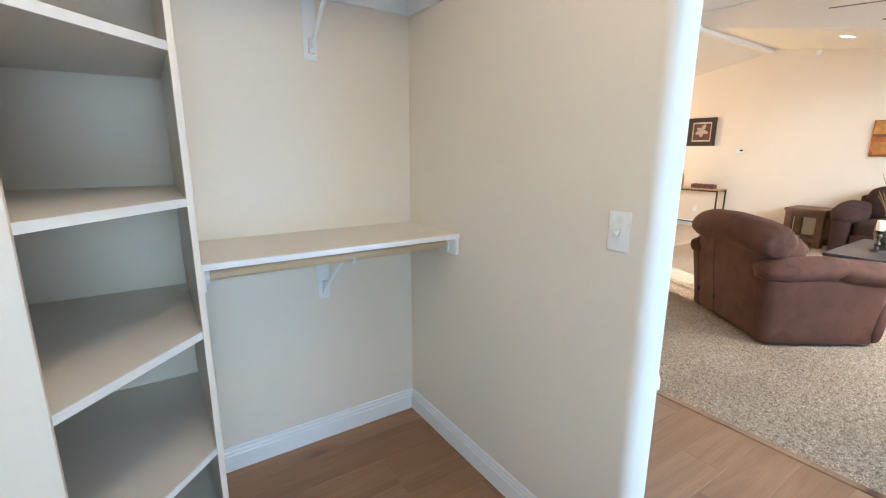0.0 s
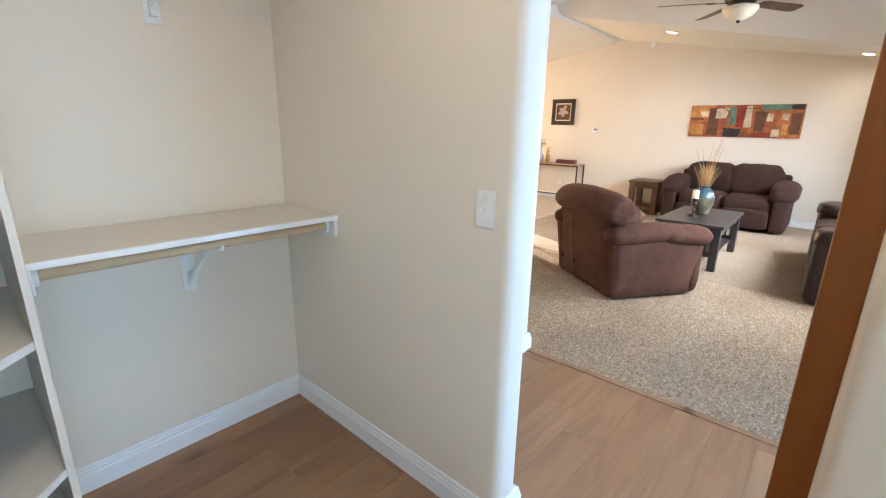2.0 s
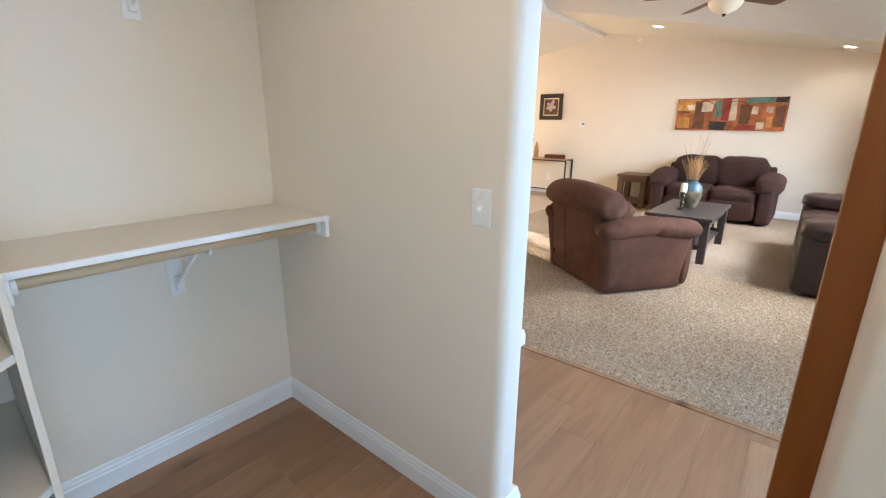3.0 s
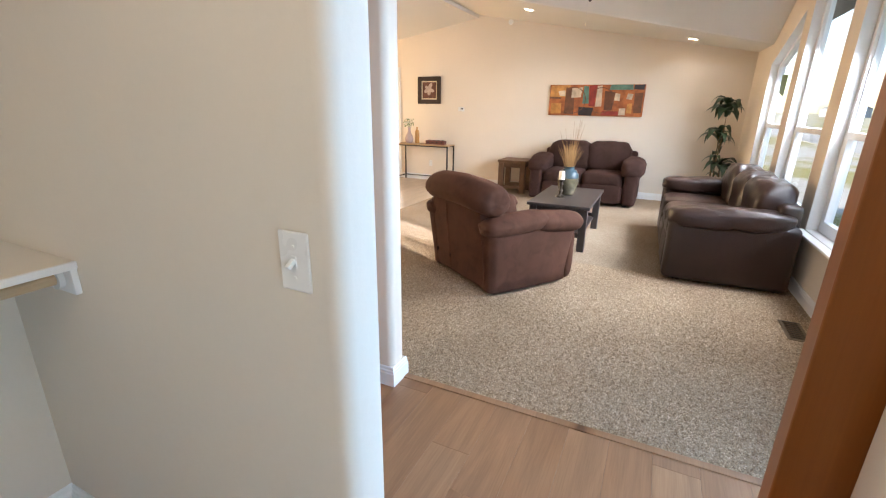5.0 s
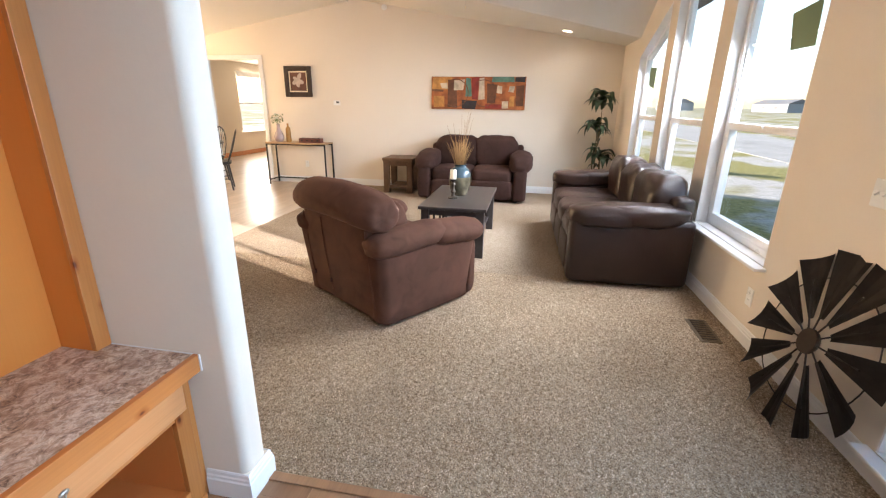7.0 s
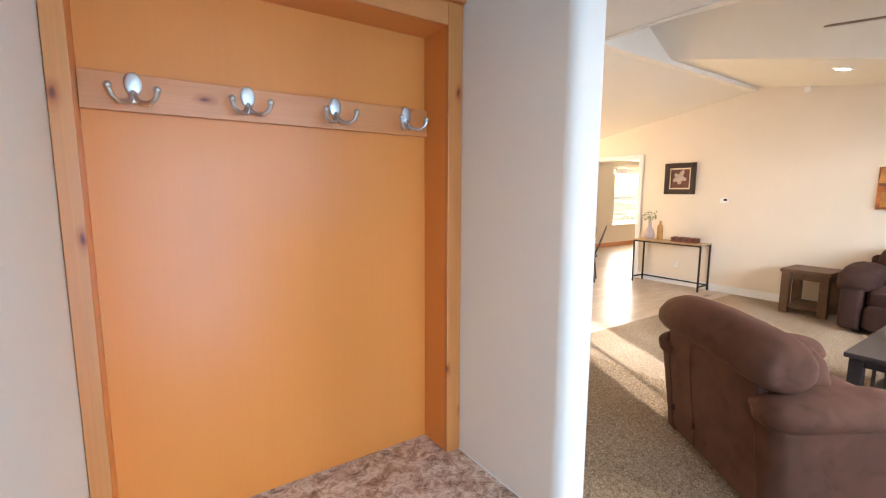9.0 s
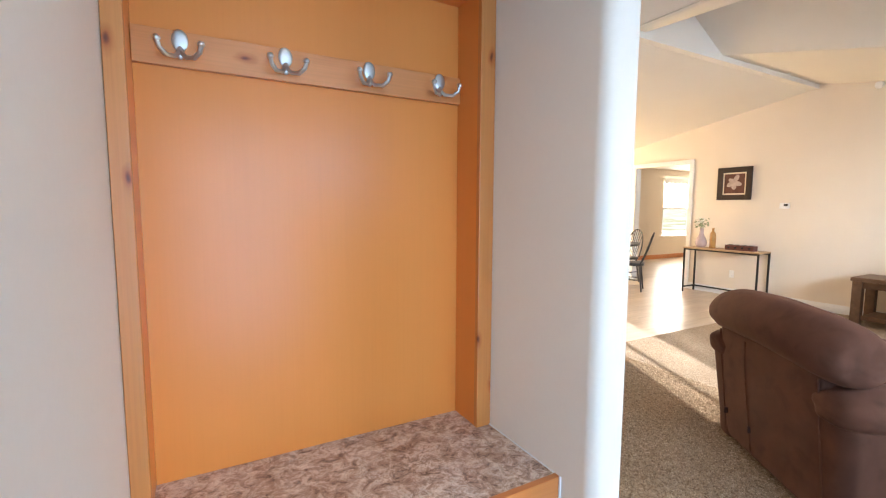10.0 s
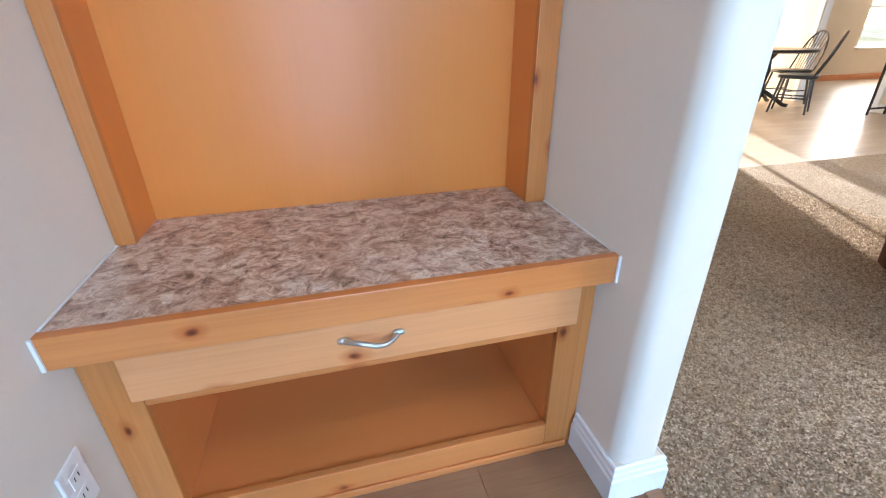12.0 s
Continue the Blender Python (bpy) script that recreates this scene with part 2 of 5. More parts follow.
def laminate_material():
    m, n, l, b = principled("mottled_laminate", 0.34)
    v = coords(n, l)
    a = noise_node(n, l, v, 26, 9, 0.76, 0.9)
    c = noise_node(n, l, coords(n, l, (1, 1.3, 1)), 42, 5, 0.6, 1.2)
    d = noise_node(n, l, v, 9, 4, 0.6, 1.2)
    base = ramp(n, l, a, [(0.35, (0.04, 0.022, 0.016)), (0.41, (0.17, 0.095, 0.062)), (0.455, (0.46, 0.31, 0.22)), (0.51, (0.62, 0.48, 0.38)), (0.565, (0.88, 0.81, 0.72)), (0.61, (0.66, 0.52, 0.41)), (0.68, (0.44, 0.29, 0.20))])
    base = mixed(n, l, base, ramp(n, l, c, [(0.38, (0.14, 0.075, 0.05)), (0.5, (0.52, 0.36, 0.25)), (0.62, (0.78, 0.66, 0.55))]), 0.15)
    bend = n.new("ShaderNodeTexNoise")
    bend.inputs["Scale"].default_value = 30
    bend.inputs["Detail"].default_value = 4
    l.new(v, bend.inputs["Vector"])
    shift = n.new("ShaderNodeVectorMath")
    shift.operation = "MULTIPLY_ADD"
    shift.inputs[1].default_value = (0.05, 0.05, 0.0)
    l.new(bend.outputs["Color"], shift.inputs[0])
    l.new(coords(n, l, (0.7, 1.1, 1)), shift.inputs[2])
    flake = n.new("ShaderNodeTexVoronoi")
    flake.inputs["Scale"].default_value = 64
    l.new(shift.outputs[0], flake.inputs["Vector"])
    tone = n.new("ShaderNodeSeparateColor")
    l.new(flake.outputs["Color"], tone.inputs[0])
    base = mixed(n, l, base, ramp(n, l, tone.outputs[0], [(0.0, (0.13, 0.07, 0.05)), (0.14, (0.30, 0.19, 0.13)), (0.3, (0.47, 0.33, 0.25)), (0.75, (0.55, 0.41, 0.31)), (0.9, (0.76, 0.66, 0.56)), (1.0, (0.84, 0.77, 0.68))]), 0.24)
    vein = n.new("ShaderNodeTexVoronoi")
    vein.feature = "DISTANCE_TO_EDGE"
    vein.inputs["Scale"].default_value = 50
    l.new(shift.outputs[0], vein.inputs["Vector"])
    base = mixed(n, l, base, ramp(n, l, vein.outputs["Distance"], [(0.0, (0.30, 0.24, 0.20)), (0.03, (0.55, 0.48, 0.42)), (0.08, (1, 1, 1))]), 0.25, "MULTIPLY")
    base = mixed(n, l, base, ramp(n, l, d, [(0.36, (0.66, 0.50, 0.40)), (0.48, (0.92, 0.84, 0.78)), (0.6, (1, 1, 1))]), 0.75, "MULTIPLY")
    l.new(base, b.inputs["Base Color"])
    bump(n, l, b, c, 0.06, 0.0006)
    return m


M_LAMINATE = laminate_material()


def cloth_material(name, colour, sheen, rough=0.9):
    m, n, l, b = principled(name, rough, 0, 0.2)
    v = coords(n, l)
    nap = noise_node(n, l, v, 5, 3, 0.55, 0.5)
    fine = noise_node(n, l, v, 240, 2)
    brushed = noise_node(n, l, v, 9, 2, 0.5, 0.8)
    base = ramp(n, l, nap, [(0.32, scaled(colour, 0.84)), (0.5, colour), (0.68, scaled(colour, 1.16))])
    base = mixed(n, l, base, ramp(n, l, brushed, [(0.26, (0.66, 0.64, 0.66)), (0.46, (0.95, 0.95, 0.95)), (0.72, (1, 1, 1))]), 0.7, "MULTIPLY")
    l.new(base, b.inputs["Base Color"])
    b.inputs["Sheen Weight"].default_value = sheen
    b.inputs["Sheen Roughness"].default_value = 0.4
    b.inputs["Sheen Tint"].default_value = (*scaled(colour, 3.5), 1)
    bump(n, l, b, fine, 0.25, 0.001)
    return m


M_SUEDE = cloth_material("brown_microsuede", (0.085, 0.036, 0.022), 0.2)
M_SUEDE_DARK = cloth_material("chocolate_microsuede", (0.045, 0.021, 0.016), 0.22)


def leather_material():
    m, n, l, b = principled("brown_leather", 0.33, 0, 0.45)
    v = coords(n, l)
    broad = noise_node(n, l, v, 3, 4)
    vo = n.new("ShaderNodeTexVoronoi")
    vo.inputs["Scale"].default_value = 130
    l.new(v, vo.inputs["Vector"])
    base = ramp(n, l, broad, [(0.3, (0.018, 0.0085, 0.006)), (0.7, (0.034, 0.016, 0.011))])
    l.new(base, b.inputs["Base Color"])
    wr = noise_node(n, l, coords(n, l, (5, 4, 3)), 1.5, 4, 0.6, 1.4)
    add = n.new("ShaderNodeMath")
    add.operation = "MULTIPLY_ADD"
    add.inputs[1].default_value = 3.0
    l.new(wr, add.inputs[0])
    l.new(vo.outputs["Distance"], add.inputs[2])
    bump(n, l, b, add.outputs[0], 0.22, 0.004)
    return m


M_LEATHER = leather_material()


def lamp_material(name, colour, strength):
    m, n, l, b = principled(name, 0.4)
    b.inputs["Base Color"].default_value = (0.9, 0.88, 0.82, 1)
    b.inputs["Emission Color"].default_value = (*colour, 1)
    b.inputs["Emission Strength"].default_value = strength
    return m


M_CANLIGHT = lamp_material("lit_diffuser", (1.0, 0.80, 0.55), 8)


# ---- mesh helpers ----
def link(name, bm, material, smooth=False, angle=None):
    me = bpy.data.meshes.new(name)
    bm.to_mesh(me)
    bm.free()
    if smooth:
        me.polygons.foreach_set("use_smooth", [True] * len(me.polygons))
        if angle:
            me.set_sharp_from_angle(angle=radians(angle))
    ob = new(name, me)
    me.materials.append(material)
    return ob


def thing(name, label, category, group="", kind="", at=(0, 0, 0), turn=0):
    ob = new(name)
    ob.empty_display_size = 0.1
    ob.matrix_basis = pose(*at, 0, 0, turn)
    return tagged(ob, label, category, group, kind)


def part(name, bm, material, parent, label="", smooth=False, angle=40):
    ob = link(name, bm, material, smooth, angle if smooth else None)
    ob.parent = parent
    return tagged(ob, label)


def bx(x0, y0, z0, x1, y1, z1, bevel=0.0, bm=None, segs=2):
    """A box, with its edges rounded off if wanted."""
    tmp = bmesh.new()
    bmesh.ops.create_cube(tmp, size=1)
    for v in tmp.verts:
        v.co = Vector(((x0 + x1) / 2 + v.co.x * (x1 - x0), (y0 + y1) / 2 + v.co.y * (y1 - y0), (z0 + z1) / 2 + v.co.z * (z1 - z0)))
    if bevel:
        bmesh.ops.bevel(tmp, geom=list(tmp.edges), offset=bevel, segments=segs, profile=0.5, affect="EDGES")
    return tmp if bm is None else merge(bm, tmp)


def merge(bm, other, m=None):
    me = bpy.data.meshes.new("tmp")
    if m is not None:
        bmesh.ops.transform(other, matrix=m, verts=list(other.verts))
    other.to_mesh(me)
    other.free()
    bm.from_mesh(me)
    bpy.data.meshes.remove(me)
    return bm


def moved(bm, m):
    bmesh.ops.transform(bm, matrix=m, verts=list(bm.verts))
    return bm


def rod(a, b, r, r2=None, segs=12, bm=None):
    a, b = Vector(a), Vector(b)
    tmp = bmesh.new()
    bmesh.ops.create_cone(tmp, cap_ends=True, segments=segs, radius1=r, radius2=r if r2 is None else r2, depth=(b - a).length)
    m = Matrix.Translation((a + b) / 2) @ (b - a).to_track_quat("Z", "Y").to_matrix().to_4x4()
    bmesh.ops.transform(tmp, matrix=m, verts=list(tmp.verts))
    return tmp if bm is None else merge(bm, tmp)


def tube(points, r, segs=8, bm=None, taper=1.0):
    """A round tube through points."""
    tmp = bmesh.new()
    pts = [Vector(p) for p in points]
    rings = []
    for i, p in enumerate(pts):
        d = (pts[min(i + 1, len(pts) - 1)] - pts[max(i - 1, 0)]).normalized()
        q = d.to_track_quat("Z", "Y")
        rr = r * (1 + (taper - 1) * i / (len(pts) - 1))
        rings.append([tmp.verts.new(p + q @ Vector((rr * math.cos(k * math.tau / segs), rr * math.sin(k * math.tau / segs), 0))) for k in range(segs)])
    for u, v in zip(rings, rings[1:]):
        for k in range(segs):
            tmp.faces.new((u[k], u[(k + 1) % segs], v[(k + 1) % segs], v[k]))
    tmp.faces.new(rings[0][::-1])
    tmp.faces.new(rings[-1])
    return tmp if bm is None else merge(bm, tmp)


def lathe(profile, segs=28, at=(0, 0, 0)):
    """A turned body from (radius, height) pairs."""
    tmp = bmesh.new()
    rings = []
    for r, z in profile:
        rings.append([tmp.verts.new((at[0] + r * math.cos(k * math.tau / segs), at[1] + r * math.sin(k * math.tau / segs), at[2] + z)) for k in range(segs)])
    for u, v in zip(rings, rings[1:]):
        for k in range(segs):
            tmp.faces.new((u[k], u[(k + 1) % segs], v[(k + 1) % segs], v[k]))
    tmp.faces.new(rings[0][::-1])
    tmp.faces.new(rings[-1])
    return tmp


def puff(cx, cy, cz, sx, sy, sz, e=0.45, e2=None, segs=36, rings=20, lump=0.0, seed=0):
    """A stuffed pillow: a superellipsoid, with an uneven surface if wanted."""
    e2 = e if e2 is None else e2
    tmp = bmesh.new()

    def pw(v, k):
        return math.copysign(abs(v) ** k, v)

    rows = []
    for i in range(1, rings):
        u = -math.pi / 2 + math.pi * i / rings
        row = []
        for j in range(segs):
            w = math.tau * j / segs
            x, y, z = pw(math.cos(u), e) * pw(math.cos(w), e2), pw(math.cos(u), e) * pw(math.sin(w), e2), pw(math.sin(u), e)
            f = 1.0
            if lump:
                f += lump * noise.noise(Vector((x * 2.3 + seed * 7.1, y * 2.3, z * 2.3)))
            row.append(tmp.verts.new((cx + x * sx / 2 * f, cy + y * sy / 2 * f, cz + z * sz / 2 * f)))
        rows.append(row)
    lo, hi = tmp.verts.new((cx, cy, cz - sz / 2)), tmp.verts.new((cx, cy, cz + sz / 2))
    for a, b in zip(rows, rows[1:]):
        for j in range(segs):
            tmp.faces.new((a[j], a[(j + 1) % segs], b[(j + 1) % segs], b[j]))
    for j in range(segs):
        tmp.faces.new((rows[0][(j + 1) % segs], rows[0][j], lo))
        tmp.faces.new((rows[-1][j], rows[-1][(j + 1) % segs], hi))
    return tmp


def prism(outline, z0, z1, bevel=0.0):
    """An upright block over a plan outline."""
    tmp = bmesh.new()
    a = [tmp.verts.new((x, y, z0)) for x, y in outline]
    b = [tmp.verts.new((x, y, z1)) for x, y in outline]
    n = len(outline)
    tmp.faces.new(a[::-1])
    tmp.faces.new(b)
    for i in range(n):
        tmp.faces.new((a[i], a[(i + 1) % n], b[(i + 1) % n], b[i]))
    bmesh.ops.recalc_face_normals(tmp, faces=list(tmp.faces))
    if bevel:
        bmesh.ops.bevel(tmp, geom=list(tmp.edges), offset=bevel, segments=2, profile=0.5, affect="EDGES")
    return tmp


def wall_mesh(axis, p0, p1, a0, a1, z0, z1, holes=()):
    """A wall along x or y, as one skin with its openings cut through."""
    us = sorted({a0, a1, *[h[0] for h in holes], *[h[1] for h in holes]})
    zs = sorted({z0, z1, *[h[2] for h in holes], *[h[3] for h in holes]})
    tmp = bmesh.new()
    verts = {}

    def vert(u, p, z):
        k = (round(u, 5), round(p, 5), round(z, 5))
        if k not in verts:
            verts[k] = tmp.verts.new((u, p, z) if axis == "x" else (p, u, z))
        return verts[k]

    def solid(i, j):
        if not (0 <= i < len(us) - 1 and 0 <= j < len(zs) - 1):
            return False
        u, z = (us[i] + us[i + 1]) / 2, (zs[j] + zs[j + 1]) / 2
        return not any(h[0] < u < h[1] and h[2] < z < h[3] for h in holes)

    for i in range(len(us) - 1):
        for j in range(len(zs) - 1):
            if not solid(i, j):
                continue
            u, w, z, y = us[i], us[i + 1], zs[j], zs[j + 1]
            for p in (p0, p1):
                tmp.faces.new((vert(u, p, z), vert(w, p, z), vert(w, p, y), vert(u, p, y)))
            if not solid(i - 1, j):
                tmp.faces.new((vert(u, p0, z), vert(u, p1, z), vert(u, p1, y), vert(u, p0, y)))
            if not solid(i + 1, j):
                tmp.faces.new((vert(w, p0, z), vert(w, p1, z), vert(w, p1, y), vert(w, p0, y)))
            if not solid(i, j - 1):
                tmp.faces.new((vert(u, p0, z), vert(w, p0, z), vert(w, p1, z), vert(u, p1, z)))
            if not solid(i, j + 1):
                tmp.faces.new((vert(u, p0, y), vert(w, p0, y), vert(w, p1, y), vert(u, p1, y)))
    bmesh.ops.recalc_face_normals(tmp, faces=list(tmp.faces))
    return tmp


def structure(name, bm, material, label, category, smooth=False, angle=40):
    return tagged(link(name, bm, material, smooth, angle if smooth else None), label, category, kind="structure")


# ---- the large structure ----
S, N, E, FLAT = -1.07, 8.15, 8.78, 2.43
WINDOWS = [(4.02, 5.11, 2.0, 2.43), (5.345, 6.45, 2.55, 2.55), (6.675, 7.77, 2.43, 2.0)]
WZ0, WZ1 = 0.52, 2.08
SLOPE = (3.0 - 2.22) / (3.42 - S)
RIDGE, APEX, EAVE, PITCH = 3.40, 5.90, 2.02, 0.56


def vault(y):
    return 2.22 + SLOPE * (y - S) if y < 3.42 else 2.95 - SLOPE * (y - 3.42)


def gable(x):
    """Height of the cross gable's ceiling above the big windows."""
    return 2.22 + PITCH * max(0.0, EAVE - abs(x - APEX))


# the window wall stands a little out of square with the rest of the house
SKEW = Matrix.Translation((2.6, S + 0.01, 0)) @ Matrix.Rotation(radians(1.48), 4, "Z") @ Matrix.Translation((-2.6, -S - 0.005, 0))


def skewed(ob):
    ob.matrix_basis = SKEW @ ob.matrix_basis
    return ob


def gabled_wall(y0, y1, u0, u1, z0, top, holes):
    """A wall along x whose top and whose openings' heads may slope; holes are (a, b, sill, head at a, head at b)."""
    us = sorted({u0, u1, APEX - EAVE, APEX, APEX + EAVE, *[h[0] for h in holes], *[h[1] for h in holes]})
    tmp = bmesh.new()

    def block(a, b, la, lb, ha, hb):
        v = [tmp.verts.new((u, y, z)) for y in (y0, y1) for u, z in ((a, la), (b, lb), (b, hb), (a, ha))]
        for f in ((0, 1, 2, 3), (7, 6, 5, 4), (0, 4, 5, 1), (3, 2, 6, 7), (0, 3, 7, 4), (1, 5, 6, 2)):
            tmp.faces.new([v[i] for i in f])

    for a, b in zip(us, us[1:]):
        hole = next((h for h in holes if h[0] - 1e-6 <= a and b <= h[1] + 1e-6), None)
        if hole is None:
            block(a, b, z0, z0, top(a), top(b))
            continue
        ha, hb = [hole[3] + (hole[4] - hole[3]) * (u - hole[0]) / (hole[1] - hole[0]) for u in (a, b)]
        if hole[2] > z0:
            block(a, b, z0, z0, hole[2], hole[2])
        block(a, b, ha, hb, top(a), top(b))
    bmesh.ops.recalc_face_normals(tmp, faces=list(tmp.faces))
    return tmp


structure("wall_entry_south", wall_mesh("x", S - 0.16, S, -0.87, 2.36, -0.6, 2.6, [(1.40, 2.33, 0.0, 2.05), (-0.45, 0.75, 0.35, 1.85)]), M_WALL,
          "cream textured drywall with the open entry door", "wall")
skewed(structure("wall_south", gabled_wall(S - 0.16, S, 2.362, 14.5, -0.6, lambda u: gable(u) + 0.09 if u > 3.9 else 2.52,
       [(2.40, 2.98, 0.125, WZ1, WZ1), *[(a, b, WZ0, za, zb) for a, b, za, zb in WINDOWS]]), M_WALL,
       "cream textured drywall rising to a gable over tall windows", "wall"))
structure("wall_north", wall_mesh("x", N, N + 0.16, 2.39, 14.5, -0.6, 2.6, [(7.2, 8.62, 0.02, 2.05), (12.5, 13.9, 0.62, 2.1)]), M_WALL,
          "cream drywall with a glass patio door", "wall")
structure("wall_east", wall_mesh("y", E, E + 0.12, S, N, 0, 3.2, [(5.10, 6.15, 0.0, 2.10)]), M_WALL,
          "long cream textured drywall with a cased doorway", "wall")
structure("wall_far_east", wall_mesh("y", 14.5, 14.62, S - 0.16, N + 0.16, -0.6, 2.6), M_WALL, "plain cream drywall", "wall")
structure("wall_closet_west", wall_mesh("y", -0.87, -0.75, S, 1.935, 0, 2.5), M_WALL, "plain cream closet drywall", "wall")
structure("wall_closet_north", wall_mesh("x", 1.935, 2.05, -0.87, 2.40, 0, 2.5), M_WALL, "cream textured drywall behind closet shelf and bench", "wall")
structure("wall_living_west", wall_mesh("y", 2.40, 2.52, 2.05, N, 0, 3.2), M_WALL, "plain cream drywall", "wall")


def bullnose_wall(name, x0, x1, y0, y1, z1, label, low_end=True, r=0.036):
    """A wall whose free end has rounded plaster corners."""
    pts = []
    end = y0 if low_end else y1
    other = y1 if low_end else y0
    s = 1 if low_end else -1
    pts.append((x0, other))
    for k in range(7):
        a = math.pi / 2 * k / 6
        pts.append((x0 + r - r * math.cos(a), end + s * (r - r * math.sin(a))))
    for k in range(7):
        a = math.pi / 2 * k / 6
        pts.append((x1 - r + r * math.sin(a), end + s * (r - r * math.cos(a))))
    pts.append((x1, other))
    body = prism(pts, 0, z1)
    ya, yb = sorted((end + s * 0.0004, end + s * (r + 0.01)))
    merge(body, bx(x0 + 0.0004, ya, 0.0, x1 - 0.0004, yb, 0.1085))
    return structure(name, body, M_WALL, label, "wall", True, 35)


bullnose_wall("wall_switch", 1.225, 1.36, 0.645, 1.935, FLAT, "cream textured partition wall with a rounded end")
bullnose_wall("wall_stub", 2.39, 2.515, 1.288, 2.05, FLAT, "cream stub wall with a rounded end beside the bench")
bullnose_wall("wall_return", 1.225, 1.345, S, -0.12, FLAT, "short cream partition with a rounded end", low_end=False)

def slab(x0, x1, ya, za, yb, zb, th=0.1):
    tmp = bmesh.new()
    vs = [tmp.verts.new(p) for p in ((x0, ya, za), (x1, ya, za), (x1, yb, zb), (x0, yb, zb), (x0, ya, za + th), (x1, ya, za + th), (x1, yb, zb + th), (x0, yb, zb + th))]
    for f in ((0, 3, 2, 1), (4, 5, 6, 7), (0, 1, 5, 4), (1, 2, 6, 5), (2, 3, 7, 6), (3, 0, 4, 7)):
        tmp.faces.new([vs[i] for i in f])
    return tmp


XF = 3.88
structure("ceiling_entry", bx(-0.87, S, FLAT, XF, N, FLAT + 0.1), M_CEIL, "flat white textured ceiling over the entry", "ceiling")
structure("ceiling_gable", prism([(S, 2.2), (0.1, FLAT - 0.004), (6.5, FLAT - 0.004), (N, 2.1), (N, 2.5), (3.42, 3.1), (S, 2.5)], XF - 0.02, XF + 0.02), M_CEIL, "vertical ceiling face above the entry", "ceiling").matrix_world = Matrix(((0, 0, 1, 0), (1, 0, 0, 0), (0, 1, 0, 0), (0, 0, 0, 1)))


def ceiling_piece(name, outline, height, label):
    """A plane ceiling over a plan outline, 8 cm thick."""
    tmp = bmesh.new()
    low = [tmp.verts.new((x, y, height(x, y))) for x, y in outline]
    high = [tmp.verts.new((x, y, height(x, y) + 0.08)) for x, y in outline]
    tmp.faces.new(low[::-1])
    tmp.faces.new(high)
    k = len(outline)
    for i in range(k):
        tmp.faces.new((low[i], low[(i + 1) % k], high[(i + 1) % k], high[i]))
    bmesh.ops.recalc_face_normals(tmp, faces=list(tmp.faces))
    return structure(name, tmp, M_CEIL, label, "ceiling")


REACH = (vault(RIDGE) - 2.22) / PITCH
for side, edge, tag in ((1, E, "east"), (-1, XF - 0.02, "west")):
    eave, top_x = APEX + side * EAVE, APEX + side * (EAVE - REACH)
    ceiling_piece("ceiling_vault_" + tag, [(eave, S), (edge, S), (edge, RIDGE), (top_x, RIDGE)], lambda x, y: vault(y), "sloping white textured vaulted ceiling")
    ceiling_piece("ceiling_gable_" + tag, [(eave, S), (top_x, RIDGE), (APEX, RIDGE), (APEX, S)], lambda x, y: gable(x), "white textured slope of the window gable's ceiling")
structure("ceiling_vault_north", slab(XF - 0.02, E, 3.49, vault(3.49), N + 0.16, vault(N + 0.16)), M_CEIL, "sloping white textured vaulted ceiling", "ceiling")
face = prism([(XF, 2.94), (E - 0.002, 2.94), (E - 0.002, 3.05), (APEX + EAVE - REACH, 3.05), (APEX, gable(APEX) + 0.05), (APEX - EAVE + REACH, 3.05), (XF, 3.05)], -3.495, -RIDGE)
structure("ridge_face", moved(face, Matrix(((1, 0, 0, 0), (0, 0, -1, 0), (0, 1, 0, 0), (0, 0, 0, 1)))), M_CEIL, "painted drywall beam and gable face at the ridge", "beam")
structure("ceiling_far_room", bx(E + 0.121, S, 2.4, 14.6, N + 0.16, 2.5), M_CEIL, "flat white ceiling", "ceiling")


def roof_piece(outline, height, label):
    ob = ceiling_piece("roof", outline, height, label)
    ob.data.materials.clear()
    ob.data.materials.append(M_RUSTMETAL)
    ob["category"] = "roof"
    return ob


# unseen roof, added to keep the low sun out and shade the ground
for side, edge in ((-1, -1.4), (1, 15.0)):
    foot_x, top_x = APEX + side * 1.60, APEX + side * 0.03
    roof_piece([(foot_x, S - 0.6), (edge, S - 0.6), (edge, 3.42), (top_x, 3.42)], lambda x, y: 2.62 + 0.88 * (y - S + 0.6) / (4.02 - S), "plain unseen roof added to block the sun")
    roof_piece([(foot_x, S - 0.6), (top_x, 3.42), (APEX, 3.42), (APEX, S - 0.6)], lambda x, y: gable(x) + 0.16, "plain unseen gable roof over the windows, added to block the sun")
structure("roof", slab(-1.4, 15, 3.42, 3.5, N + 0.35, 2.66, 0.08), M_RUSTMETAL, "plain unseen roof added to block the sun", "roof")

structure("subfloor", bx(-0.87, S, -0.25, 14.6, N, -0.012), M_DARKWOOD, "plain floor deck under the planks", "floor")
structure("carpet_floor", bx(2.515, S, -0.012, E, 3.47, 0.0), M_CARPET, "flecked beige and grey cut-pile carpet", "carpet")
structure("far_floor", bx(E + 0.0005, S, -0.012, 14.5, N, -0.002), M_VPLANK, "pale wood-look floor", "floor")
structure("transition_strip", bx(2.478, S, -0.012, 2.522, 1.30, 0.006, 0.004), M_PLANK, "brown wood strip between planks and carpet", "trim")


